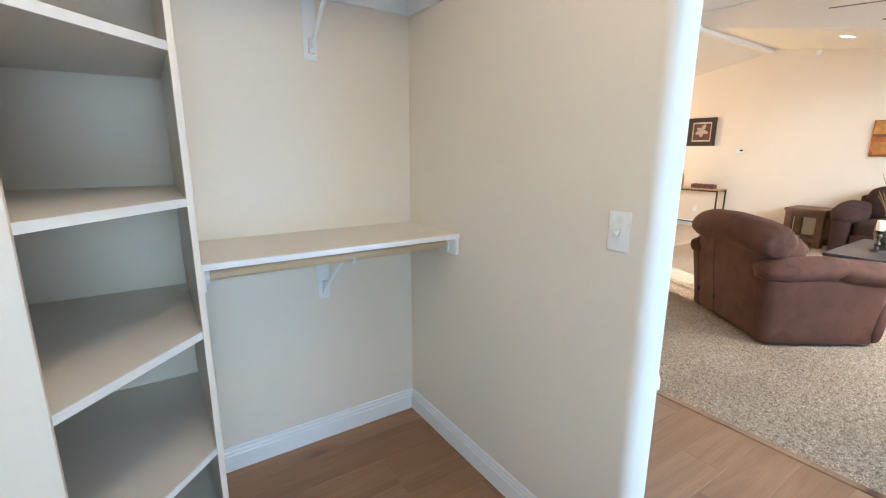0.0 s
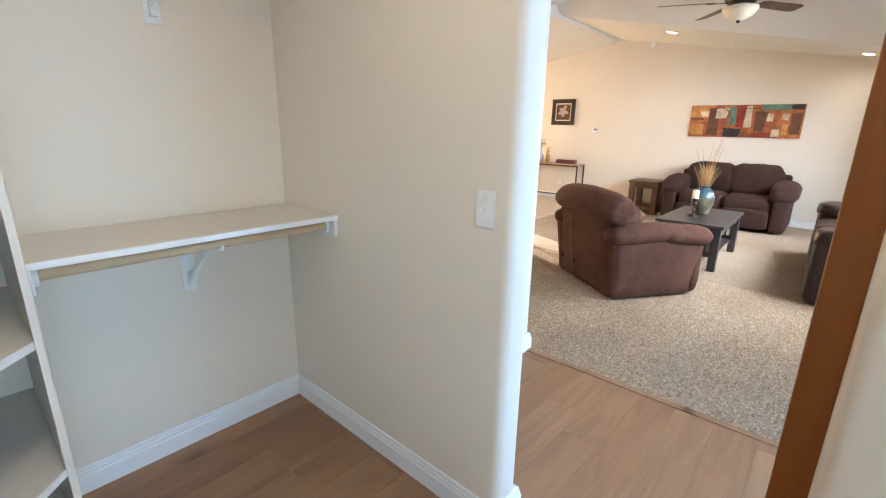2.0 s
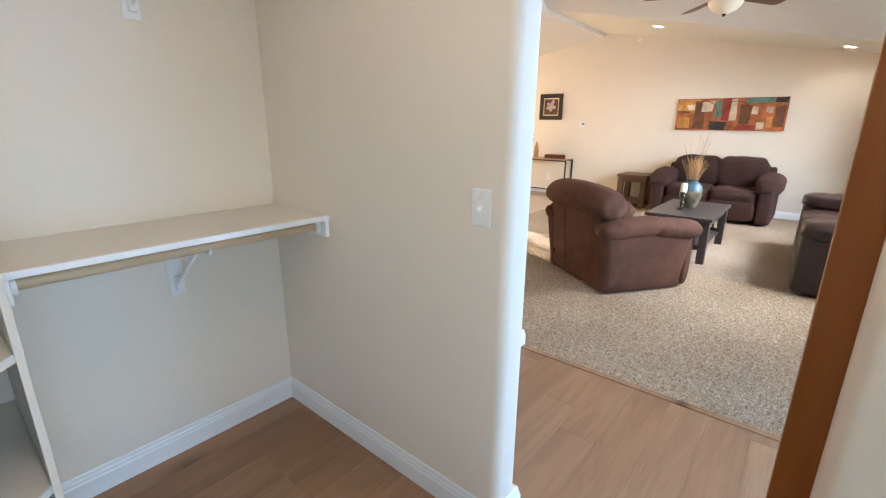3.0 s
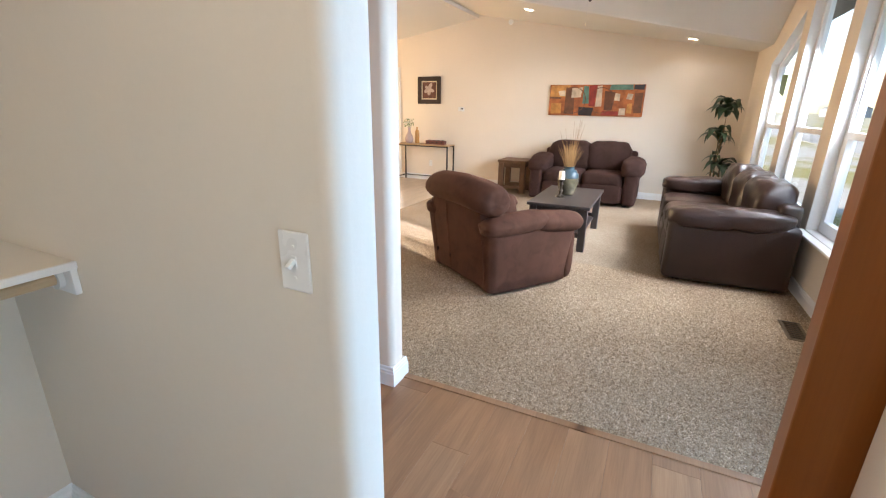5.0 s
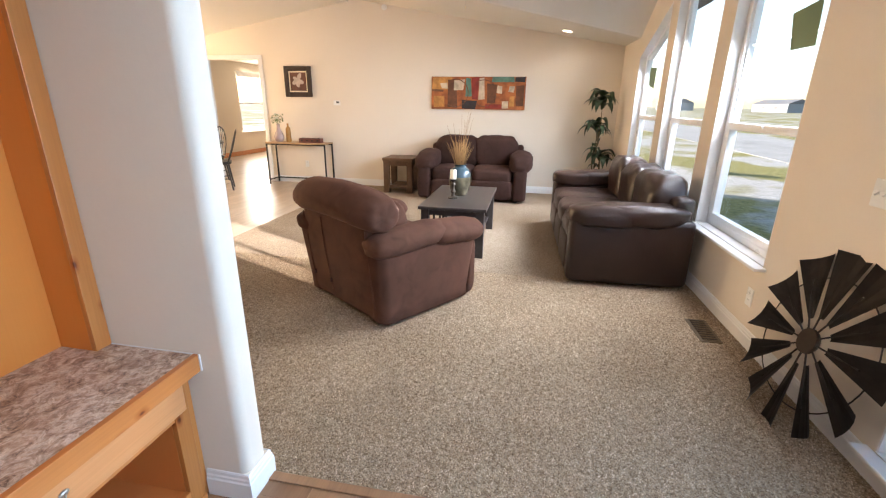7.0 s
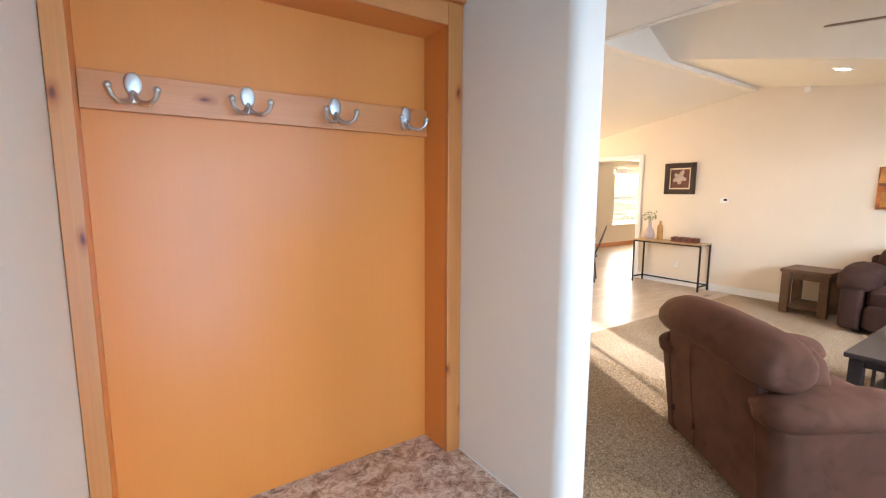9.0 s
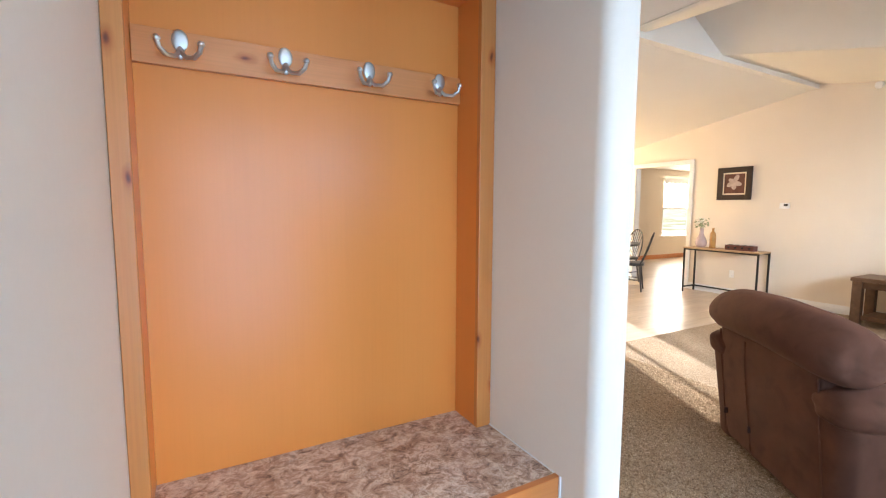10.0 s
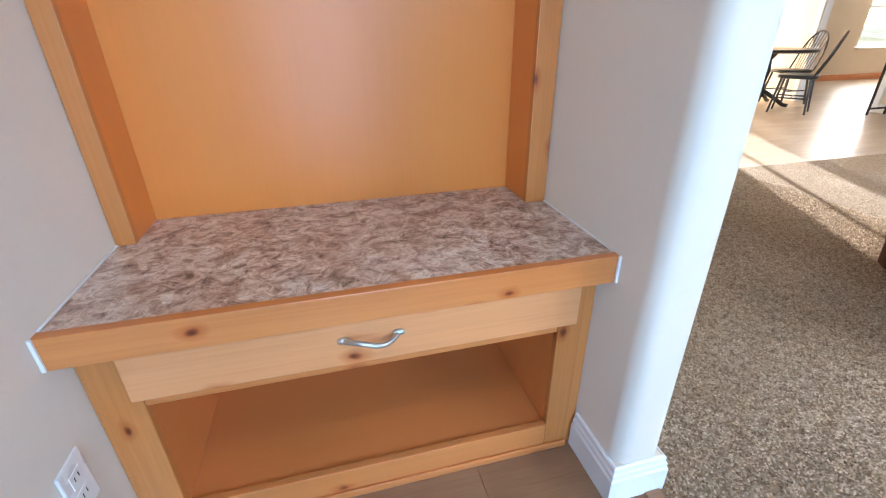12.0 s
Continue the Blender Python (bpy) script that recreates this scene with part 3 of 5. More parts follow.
def planks(parent, x0, x1, y0, y1, material, w=0.18, length=1.22, top=0.0, seed=1):
    """Boards along x, end joints staggered; alike lengths share a mesh."""
    rng = random.Random(seed)
    shared = {}
    rows = int(math.ceil((y1 - y0) / w))
    for r in range(rows):
        ya, yb = y0 + r * w, min(y0 + (r + 1) * w, y1)
        x = x0 - rng.choice((0.2, 0.5, 0.8, 1.0))
        while x < x1:
            a, b = max(x, x0), min(x + length, x1)
            x += length
            if b - a < 0.02 or yb - ya < 0.01:
                continue
            key = (round(b - a, 3), round(yb - ya, 3))
            if key not in shared:
                tmp = bx(-(b - a) / 2 + 0.0003, -(yb - ya) / 2 + 0.0003, -0.012, (b - a) / 2 - 0.0003, (yb - ya) / 2 - 0.0003, 0.0, 0.0006, segs=1)
                me = bpy.data.meshes.new("plank")
                tmp.to_mesh(me)
                tmp.free()
                me.materials.append(material)
                shared[key] = me
            ob = new("plank", shared[key])
            ob.parent = parent
            ob.location = ((a + b) / 2, (ya + yb) / 2, top)


BASE = [(0, 0), (0.014, 0), (0.014, 0.072), (0.0105, 0.078), (0.0105, 0.088), (0.007, 0.094), (0.0065, 0.106), (0.003, 0.11), (0, 0.11)]


def baseboard(a, b, normal, end_a=0.0, end_b=0.0, mitre_a=0, mitre_b=0):
    """A moulded board from a to b, standing out along normal; the ends can run on past the points or be mitred."""
    a, b, n = Vector((*a, 0)), Vector((*b, 0)), Vector((*normal, 0))
    d = (b - a).normalized()
    a, b = a - d * end_a, b + d * end_b
    tmp = bmesh.new()
    pa = [tmp.verts.new(a - d * (u + 0.0005) * mitre_a + n * (u + 0.0005) + Vector((0, 0, z))) for u, z in BASE]
    pb = [tmp.verts.new(b + d * (u + 0.0005) * mitre_b + n * (u + 0.0005) + Vector((0, 0, z))) for u, z in BASE]
    k = len(BASE)
    for i in range(k):
        tmp.faces.new((pa[i], pa[(i + 1) % k], pb[(i + 1) % k], pb[i]))
    tmp.faces.new(pa[::-1])
    tmp.faces.new(pb)
    bmesh.ops.recalc_face_normals(tmp, faces=list(tmp.faces))
    return structure("baseboard", tmp, M_TRIM, "white moulded baseboard along the wall", "baseboard")


baseboard((0.24, 1.935), (1.225, 1.935), (0, -1))
baseboard((1.225, 1.92), (1.225, 0.645), (-1, 0), mitre_b=1)
baseboard((1.225, 0.645), (1.36, 0.645), (0, -1), mitre_a=1, mitre_b=1)
baseboard((1.36, 0.645), (1.36, 1.44), (1, 0), mitre_a=1)
baseboard((2.39, 1.456), (2.39, 1.288), (-1, 0), mitre_b=1)
baseboard((2.39, 1.288), (2.516, 1.288), (0, -1), mitre_a=1, mitre_b=1)
baseboard((2.516, 1.288), (2.516, 8.1), (1, 0), mitre_a=1)
skewed(baseboard((2.40, S), (8.76, S), (0, 1)))
baseboard((E, S + 0.19), (E, 5.02), (-1, 0))
baseboard((E, 6.23), (E, N - 0.01), (-1, 0))
baseboard((1.225, S), (1.225, -0.12), (-1, 0), mitre_b=1)
baseboard((1.225, -0.12), (1.343, -0.12), (0, 1), mitre_a=1)
baseboard((E - 0.02, N), (8.7, N), (0, -1))
baseboard((7.1, N), (2.55, N), (0, -1))
# the far room's board is orange where the others are white
far_base = baseboard((14.4, N), (8.95, N), (0, -1))
far_base.data.materials.clear()
far_base.data.materials.append(M_ALDER)
far_base["label"] = "orange baseboard in the far room"


# ---- windows, doors ----
def sloped_bar(xa, xb, y0, y1, za, zb, th, bm=None):
    """A bar along x, th high, whose top runs from za to zb."""
    tmp = bmesh.new()
    v = [tmp.verts.new((x, y, z)) for y in (y0, y1) for x, z in ((xa, za - th), (xb, zb - th), (xb, zb), (xa, za))]
    for f in ((0, 1, 2, 3), (7, 6, 5, 4), (0, 4, 5, 1), (3, 2, 6, 7), (0, 3, 7, 4), (1, 5, 6, 2)):
        tmp.faces.new([v[i] for i in f])
    bmesh.ops.recalc_face_normals(tmp, faces=list(tmp.faces))
    return tmp if bm is None else merge(bm, tmp)


def upright(x0, x1, y0, y1, z0, head, bm=None):
    """A post whose top is cut to the slope of the head."""
    tmp = bx(x0, y0, z0, x1, y1, z0 + 1)
    for v in tmp.verts:
        if v.co.z > z0 + 0.5:
            v.co.z = head(v.co.x)
    return tmp if bm is None else merge(bm, tmp)


def window(name, a, b, z0, za, zb, rail, y_in, y_out, label, stool=True, side=1):
    """A vinyl window set in a wall along x, its head running from za to zb; y_in is the room's face, side points into the room."""
    w = tagged(new(name), label, "window", kind="structure")
    lo, hi = min(y_in, y_out), max(y_in, y_out) - 0.001

    def head(x, drop=0.0):
        return za + (zb - za) * (x - a) / (b - a) - drop

    part("window_jamb", upright(a, a + 0.008, lo, hi, z0, lambda x: head(x, 0.008)), M_TRIM, w)
    part("window_jamb", upright(b - 0.008, b, lo, hi, z0, lambda x: head(x, 0.008)), M_TRIM, w)
    part("window_head", sloped_bar(a, b, lo, hi, za, zb, 0.008), M_TRIM, w)
    yf = y_out + side * 0.045
    f = 0.048
    fr = upright(a + 0.008, a + 0.008 + f, yf - 0.035, yf + 0.035, z0, lambda x: head(x, 0.008))
    upright(b - 0.008 - f, b - 0.008, yf - 0.035, yf + 0.035, z0, lambda x: head(x, 0.008), fr)
    sloped_bar(a + 0.01, b - 0.01, yf - 0.034, yf + 0.034, head(a + 0.01, 0.009), head(b - 0.01, 0.009), f, fr)
    bx(a + 0.01, yf - 0.034, z0, b - 0.01, yf + 0.034, z0 + f + 0.01, 0.004, fr)
    part("window_frame", fr, M_VINYL, w)
    stop = upright(a + 0.056, a + 0.068, yf - 0.012, yf + 0.016, z0 + f, lambda x: head(x, 0.05))
    upright(b - 0.068, b - 0.056, yf - 0.012, yf + 0.016, z0 + f, lambda x: head(x, 0.05), stop)
    sloped_bar(a + 0.068, b - 0.068, yf - 0.012, yf + 0.016, head(a + 0.068, 0.05), head(b - 0.068, 0.05), 0.014, stop)
    part("glazing_stop", stop, M_VINYL, w)
    xa, xb = a + 0.05, b - 0.05
    if rail:
        part("meeting_rail", bx(xa, yf - 0.022, rail - 0.026, xb, yf + 0.038, rail + 0.026, 0.004), M_VINYL, w)
        sash = bx(xa, yf - 0.015, z0 + f, xa + 0.042, yf + 0.037, rail - 0.02, 0.003)
        bx(xb - 0.042, yf - 0.015, z0 + f, xb, yf + 0.037, rail - 0.02, 0.003, sash)
        bx(xa, yf - 0.014, z0 + f, xb, yf + 0.036, z0 + f + 0.045, 0.003, sash)
        part("lower_sash", sash, M_VINYL, w)
        part("sash_lock", bx((xa + xb) / 2 - 0.03, yf + 0.038, rail + 0.004, (xa + xb) / 2 + 0.03, yf + 0.05, rail + 0.02, 0.003), M_VINYL, w)
    low = rail if rail else z0 + f
    panes = [upright(xa, xb, yf - 0.004, yf + 0.002, low, lambda x: head(x, 0.04))]
    if rail:
        panes.append(bx(xa, yf - 0.004, z0 + f, xb, yf + 0.002, rail))
    for p in panes:
        g = part("pane", p, M_GLASS, w)
        g.visible_shadow = False
    if stool:
        ys = sorted((y_in + side * 0.07, y_out + side * 0.02))
        part("window_sill", bx(a - 0.045, ys[0] if side < 0 else y_in + 0.0015, z0 - 0.022, b + 0.045, y_in + side * 0.07 if side > 0 else ys[1], z0 - 0.0005, 0.006), M_TRIM, w)
        part("sill_board", bx(a, min(y_out, y_in), z0 - 0.0004, b, max(y_out, y_in) + 0.002, z0 + 0.003), M_TRIM, w)
    return w


for i, (a, b, za, zb) in enumerate(WINDOWS):
    skewed(window("window_%d" % (i + 1), a, b, WZ0, za, zb, 1.275, S, S - 0.16, "tall white vinyl window of the gable group with a painted sill"))
skewed(window("window_4", 2.40, 2.98, 0.125, WZ1, WZ1, 0, S, S - 0.16, "narrow full-height sidelight window with a low white sill"))
# unseen window, added as an opening for the closet's cool lamp
window("window_6", -0.45, 0.75, 0.35, 1.85, 1.85, 1.1, S, S - 0.16, "unseen white vinyl window added to bring cool light into the closet")
window("window_5", 12.5, 13.9, 0.62, 2.10, 2.10, 1.36, N, N + 0.16, "bright white vinyl window in the far room", side=-1)
val = thing("window_valance", "white scalloped valance over the far window", "valance")
for k in range(9):
    x = 12.44 + 0.168 * k
    cup = prism([(x, 2.17), (x + 0.166, 2.17), (x + 0.166, 2.06), (x + 0.125, 2.02), (x + 0.083, 2.005), (x + 0.041, 2.02), (x, 2.06)], N - 0.075, N - 0.055)
    part("scallop", moved(cup, Matrix(((1, 0, 0, 0), (0, 0, 1, 0), (0, 1, 0, 0), (0, 0, 0, 1)))), M_TRIM, val)
part("rod", rod((12.42, N - 0.05, 2.16), (13.97, N - 0.05, 2.16), 0.012), M_STEEL, val)
for x in (12.45, 13.94):
    part("rod_bracket", bx(x - 0.008, N - 0.05, 2.15, x + 0.008, N - 0.0005, 2.175), M_STEEL, val)
M_STICKER = mottled("green_paper", (0.19, 0.27, 0.16), 0.7, vary=0.1)
for wx, wz, tilt in ((4.42, 1.84, 6), (7.50, 1.74, -4)):
    sheet = moved(bx(-0.14, -0.001, -0.12, 0.14, 0.001, 0.12), pose(0, 0, 0, 0, tilt, 0))
    for v in sheet.verts:
        if v.co.x > 0 and v.co.z < 0:
            v.co.x, v.co.z = v.co.x - 0.035, v.co.z + 0.03
    st = link("paper_sticker", sheet, M_STICKER)
    st.matrix_basis = pose(wx, S - 0.112, wz)
    skewed(tagged(st, "green paper sticker stuck on the window glass", "sticker"))

patio = tagged(new("door_2"), "white framed sliding glass patio door", "door", kind="structure")
for a, b in ((7.2, 8.06), (8.05, 8.62)):
    fr = bx(a, N + 0.05, 0.02, a + 0.07, N + 0.1, 2.05, 0.004)
    bx(b - 0.07, N + 0.05, 0.02, b, N + 0.1, 2.05, 0.004, fr)
    bx(a, N + 0.051, 0.02, b, N + 0.099, 0.12, 0.004, fr)
    bx(a, N + 0.051, 1.97, b, N + 0.099, 2.05, 0.004, fr)
    part("door_panel", fr, M_VINYL, patio)
    g = part("pane", bx(a + 0.06, N + 0.07, 0.1, b - 0.06, N + 0.076, 1.98), M_GLASS, patio)
    g.visible_shadow = False
part("muntin", bx(7.50, N + 0.055, 0.11, 7.545, N + 0.095, 1.98, 0.003), M_VINYL, patio)
# unseen blinds, added to cut the sun patch on the carpet to width
blinds = thing("added_blinds", "unseen white vertical blinds added to narrow the sun through the patio door", "blinds")
part("head_rail", bx(7.15, N - 0.075, 2.06, 8.67, N - 0.015, 2.11, 0.004), M_VINYL, blinds)
for k in range(7):
    part("slat", bx(8.07 + 0.088 * k, N - 0.047, 0.03, 8.142 + 0.088 * k, N - 0.044, 2.0595), M_VINYL, blinds)
part("wand", rod((8.055, N - 0.06, 1.0), (8.055, N - 0.06, 2.06), 0.005), M_VINYL, blinds)
cas = tagged(new("doorway_casing"), "white painted casing round the open doorway", "casing", kind="structure")
part("casing_leg", bx(E - 0.016, 5.03, 0, E - 0.0005, 5.10, 2.10, 0.004), M_TRIM, cas)
part("casing_leg", bx(E - 0.016, 6.15, 0, E - 0.0005, 6.22, 2.10, 0.004), M_TRIM, cas)
part("casing_head", bx(E - 0.017, 5.03, 2.101, E - 0.0005, 6.22, 2.17, 0.004), M_TRIM, cas)
part("jamb", bx(E, 5.10, 0, E + 0.12, 5.112, 2.10), M_TRIM, cas)
part("jamb", bx(E, 6.138, 0, E + 0.12, 6.15, 2.10), M_TRIM, cas)

door = tagged(new("door_1"), "orange-brown stained wooden entry door standing open", "door", kind="structure")
part("door_leaf", bx(1.358, S + 0.03, 0.01, 1.402, -0.05, 2.03, 0.003), M_DOOR, door)
knob = part("door_lever", rod((1.402, -0.12, 1.02), (1.418, -0.12, 1.02), 0.032, 0.03, 24), M_BRONZE, door, "dark bronze lever")
part("lever_arm", tube([(1.415, -0.12, 1.02), (1.45, -0.12, 1.02), (1.46, -0.15, 1.02), (1.457, -0.23, 1.015)], 0.009, 10, taper=0.8), M_BRONZE, knob, smooth=True)
part("deadbolt", merge(rod((1.402, -0.115, 1.20), (1.415, -0.115, 1.20), 0.034, 0.031, 24), bx(1.415, -0.122, 1.182, 1.436, -0.108, 1.218, 0.004)), M_BRONZE, door, "dark bronze deadbolt")
frame_1 = tagged(new("door_frame"), "white frame of the open entry doorway", "door frame", kind="structure")
part("jamb", bx(1.4, S - 0.16, 0, 1.42, S + 0.001, 2.05), M_TRIM, frame_1)
part("jamb", bx(2.31, S - 0.16, 0, 2.33, S + 0.001, 2.05), M_TRIM, frame_1)
part("head", bx(1.42, S - 0.16, 2.03, 2.31, S + 0.001, 2.05), M_TRIM, frame_1)
part("threshold", bx(1.42, S - 0.17, -0.01, 2.31, S, 0.018, 0.004), M_STEEL, frame_1)


# ---- closet ----
def closet_shelf(dz, label):
    t = thing("closet_shelf", label, "shelf", "closet shelves")
    part("board", bx(0.24, 1.517, 1.019 + dz, 1.2245, 1.9345, 1.036 + dz, 0.0015), M_WARM_SHELF, t)
    part("front_edge", bx(0.241, 1.506, 1.017 + dz, 1.2245, 1.5165, 1.0375 + dz, 0.002), M_TRIM, t, "white front edge")
    part("back_cleat", bx(0.242, 1.918, 0.955 + dz, 1.2245, 1.9345, 1.018 + dz, 0.002), M_TRIM, t)
    for x0, x1 in ((0.2405, 0.257), (1.208, 1.2245)):
        part("side_cleat", bx(x0, 1.512, 0.945 + dz, x1, 1.917, 1.018 + dz, 0.003), M_TRIM, t)
    r = part("clothes_rod", rod((0.26, 1.575, 0.985 + dz), (1.206, 1.575, 0.985 + dz), 0.0165, segs=20), M_ROD, t, "round pale wooden rod", True)
    for x0, x1 in ((0.2572, 0.272), (1.194, 1.2078)):
        part("rod_socket", rod((x0, 1.575, 0.983 + dz), (x1, 1.575, 0.983 + dz), 0.028, segs=20), M_PLASTIC, t)
    b = part("bracket", bx(0.735, 1.9295, 0.715 + dz, 0.79, 1.9345, 1.0 + dz, 0.0015), M_TRIM, t, "white metal shelf bracket")
    part("brace", tube([(0.765, 1.926, 0.76 + dz), (0.765, 1.80, 0.86 + dz), (0.765, 1.60, 1.005 + dz)], 0.009, 6), M_TRIM, b)
    part("gusset", bx(0.752, 1.913, 0.74 + dz, 0.778, 1.929, 0.80 + dz, 0.003), M_TRIM, b)
    part("rod_hook", tube([(0.765, 1.60, 1.0 + dz), (0.765, 1.598, 0.975 + dz), (0.765, 1.585, 0.9635 + dz), (0.765, 1.565, 0.964 + dz), (0.765, 1.553, 0.98 + dz)], 0.005, 8), M_TRIM, b)
    return t


M_ROD = wood("pale_rod_wood", (0.66, 0.49, 0.31), (0.54, 0.37, 0.21), 0.5, "x", 1.0)
closet_shelf(0.0, "closet shelf, warm light in its cream colour, with a wooden hanging rod beneath")
closet_shelf(1.03, "upper closet shelf, warm light in its cream colour, with a wooden hanging rod")

tower = thing("corner_shelf_unit", "corner shelf unit, warm light in its cream colour, with angled open shelves", "shelf unit")
part("divider", bx(0.2225, 1.36, 0.0, 0.2395, 1.9345, 2.249, 0.0015), M_WARM_SHELF, tower)
part("side_panel", bx(-0.749, 1.045, 0.0, -0.066, 1.062, 2.249, 0.0015), M_WARM_SHELF, tower)
for z in (0.10, 0.497, 0.875, 1.255, 1.645, 2.02):
    sh = part("shelf", prism([(0.222, 1.375), (0.222, 1.934), (-0.749, 1.934), (-0.749, 1.0625), (-0.075, 1.0625)], z - 0.018, z), M_WARM_SHELF, tower)
    d = Vector((0.297, 0.3125, 0)).normalized()
    nrm = Vector((d.y, -d.x, 0)) * 0.006
    p, q = Vector((-0.072, 1.065, 0)), Vector((0.2218, 1.374, 0))
    part("front_edge", prism([tuple(v[:2]) for v in (p, q, q + nrm, p + nrm)], z - 0.021, z + 0.001), M_TRIM, sh)


def switch_plate(name, gangs, label, category="light switch", kind="toggle"):
    """A cover plate in the x-z plane, facing -y, centred on the origin."""
    w = 0.07 + 0.046 * (gangs - 1)
    t = thing(name, label, category)
    part("cover_plate", bx(-w / 2, -0.006, -0.057, w / 2, 0, 0.057, 0.0035, segs=3), M_PLASTIC, t)
    for g in range(gangs):
        x = (g - (gangs - 1) / 2) * 0.046
        if kind == "toggle":
            part("collar", bx(x - 0.006, -0.0072, -0.012, x + 0.006, -0.0055, 0.012, 0.0005), M_PLASTIC, t)
            part("toggle", moved(bx(-0.0045, -0.016, -0.0045, 0.0045, 0.004, 0.0045, 0.0012), pose(x, -0.010, 0.002, 35)), M_PLASTIC, t)
            for dz in (-0.03, 0.03):
                part("screw", rod((x, -0.0055, dz), (x, -0.0072, dz), 0.003, segs=10), M_PLASTIC, t)
        else:
            for dz in (-0.02, 0.02):
                rc = part("receptacle", bx(x - 0.016, -0.0075, dz - 0.014, x + 0.016, -0.0055, dz + 0.014, 0.001), M_PLASTIC, t)
                for dx in (-0.006, 0.006):
                    part("slot", bx(x + dx - 0.001, -0.0079, dz - 0.003, x + dx + 0.001, -0.0072, dz + 0.006), M_BLACKMETAL, rc)
    return t


switch_plate("light_switch", 1, "white toggle switch plate beside the closet opening").matrix_basis = pose(1.2247, 0.743, 1.164, 0, 0, -90)
three_gang = switch_plate("light_switch", 3, "white three-gang switch plate on the window wall")
three_gang.matrix_basis = pose(3.312, S + 0.0003, 1.082, 0, 0, 180)
two_gang = switch_plate("light_switch", 2, "white two-gang switch plate on the window wall")
two_gang.matrix_basis = pose(3.150, S + 0.0003, 1.082, 0, 0, 180)
switch_plate("wall_outlet", 1, "white wall outlet low beside the bench", "outlet", "outlet").matrix_basis = pose(1.3603, 1.35, 0.335, 0, 0, 90)
switch_plate("wall_outlet", 1, "white wall outlet beneath the console table", "outlet", "outlet").matrix_basis = pose(E - 0.0003, 4.34, 0.34, 0, 0, -90)
low_outlet = switch_plate("wall_outlet", 1, "cream wall outlet under the window", "outlet", "outlet")
low_outlet.matrix_basis = pose(4.08, S + 0.0003, 0.30, 0, 0, 180)
for plate in (three_gang, two_gang, low_outlet):
    skewed(plate)


# ---- bench niche ----
bench = thing("bench_cabinet", "knotty alder bench cabinet with one drawer and an open cubby", "cabinet")
FY = 1.457
part("stile", bx(1.373, FY, 0.0, 1.447, FY + 0.02, 0.5755, 0.002), M_ALDER_V, bench)
part("stile", bx(2.300, FY, 0.0, 2.362, FY + 0.02, 0.5755, 0.002), M_ALDER_V, bench)
part("scribe_strip", bx(1.3612, FY + 0.008, 0.0, 1.3728, FY + 0.02, 0.5755, 0.001), M_ALDER_V, bench)
part("scribe_strip", bx(2.3622, FY + 0.008, 0.0, 2.3888, FY + 0.02, 0.5755, 0.001), M_ALDER_V, bench)
part("bottom_rail", bx(1.4472, FY, 0.006, 2.2998, FY + 0.02, 0.088, 0.002), M_ALDER, bench)
part("toe_strip", bx(1.373, FY - 0.008, 0.0, 2.362, FY - 0.0005, 0.022, 0.003), M_ALDER, bench)
part("middle_rail", bx(1.4472, FY + 0.002, 0.385, 2.2998, FY + 0.02, 0.5755, 0.002), M_ALDER, bench)
part("side", bx(1.3612, FY + 0.0205, 0.0, 1.378, 1.93, 0.5755), M_CUBBY, bench)
part("side", bx(2.372, FY + 0.0205, 0.0, 2.3888, 1.93, 0.5755), M_CUBBY, bench)
part("inner_side", bx(1.432, FY + 0.0205, 0.05, 1.447, 1.88, 0.5), M_CUBBY, bench)
part("inner_side", bx(2.300, FY + 0.0205, 0.05, 2.315, 1.88, 0.5), M_CUBBY, bench)
part("cubby_floor", bx(1.4472, FY + 0.0205, 0.066, 2.2998, 1.88, 0.082), M_CUBBY, bench)
part("cubby_back", bx(1.432, 1.8802, 0.046, 2.337, 1.888, 0.5), M_CUBBY, bench)
drawer = part("drawer_front", bx(1.437, FY - 0.02, 0.415, 2.335, FY - 0.0005, 0.528, 0.004), M_ALDER_PALE, bench, "pale knotty alder drawer front")
arc = [(1.822 + 0.108 * k / 12, FY - 0.022 - 0.030 * math.sin(math.pi * k / 12) ** 0.7, 0.478 + 0.006 * math.sin(math.tau * k / 12)) for k in range(13)]
hd = tube(arc, 0.0055, 10)
for p in (arc[0], arc[-1]):
    merge(hd, puff(p[0], FY - 0.023, p[2], 0.026, 0.012, 0.016, 1.0, segs=16, rings=10))
part("handle", hd, M_STEEL, drawer, "brushed nickel arched pull", True)

top = thing("countertop", "mottled brown laminate countertop with an alder front edge", "countertop")
part("laminate_slab", bx(1.3608, 1.4255, 0.576, 2.3895, 1.9345, 0.597, 0.001), M_LAMINATE, top)
part("front_edge", bx(1.3608, 1.404, 0.536, 2.3895, 1.425, 0.5985, 0.002), M_ALDER, top, "knotty alder nosing")
for x in (1.3635, 2.3862):
    part("caulk", bx(x - 0.0028, 1.398, 0.538, x + 0.0028, 1.4036, 0.60, 0.001), M_TRIM, top, "smear of white caulk")
for x0, x1 in ((1.3608, 1.366), (2.3845, 2.3895)):
    part("caulk", bx(x0, 1.4255, 0.5971, x1, 1.9, 0.6005, 0.0012), M_TRIM, top, "line of white caulk")

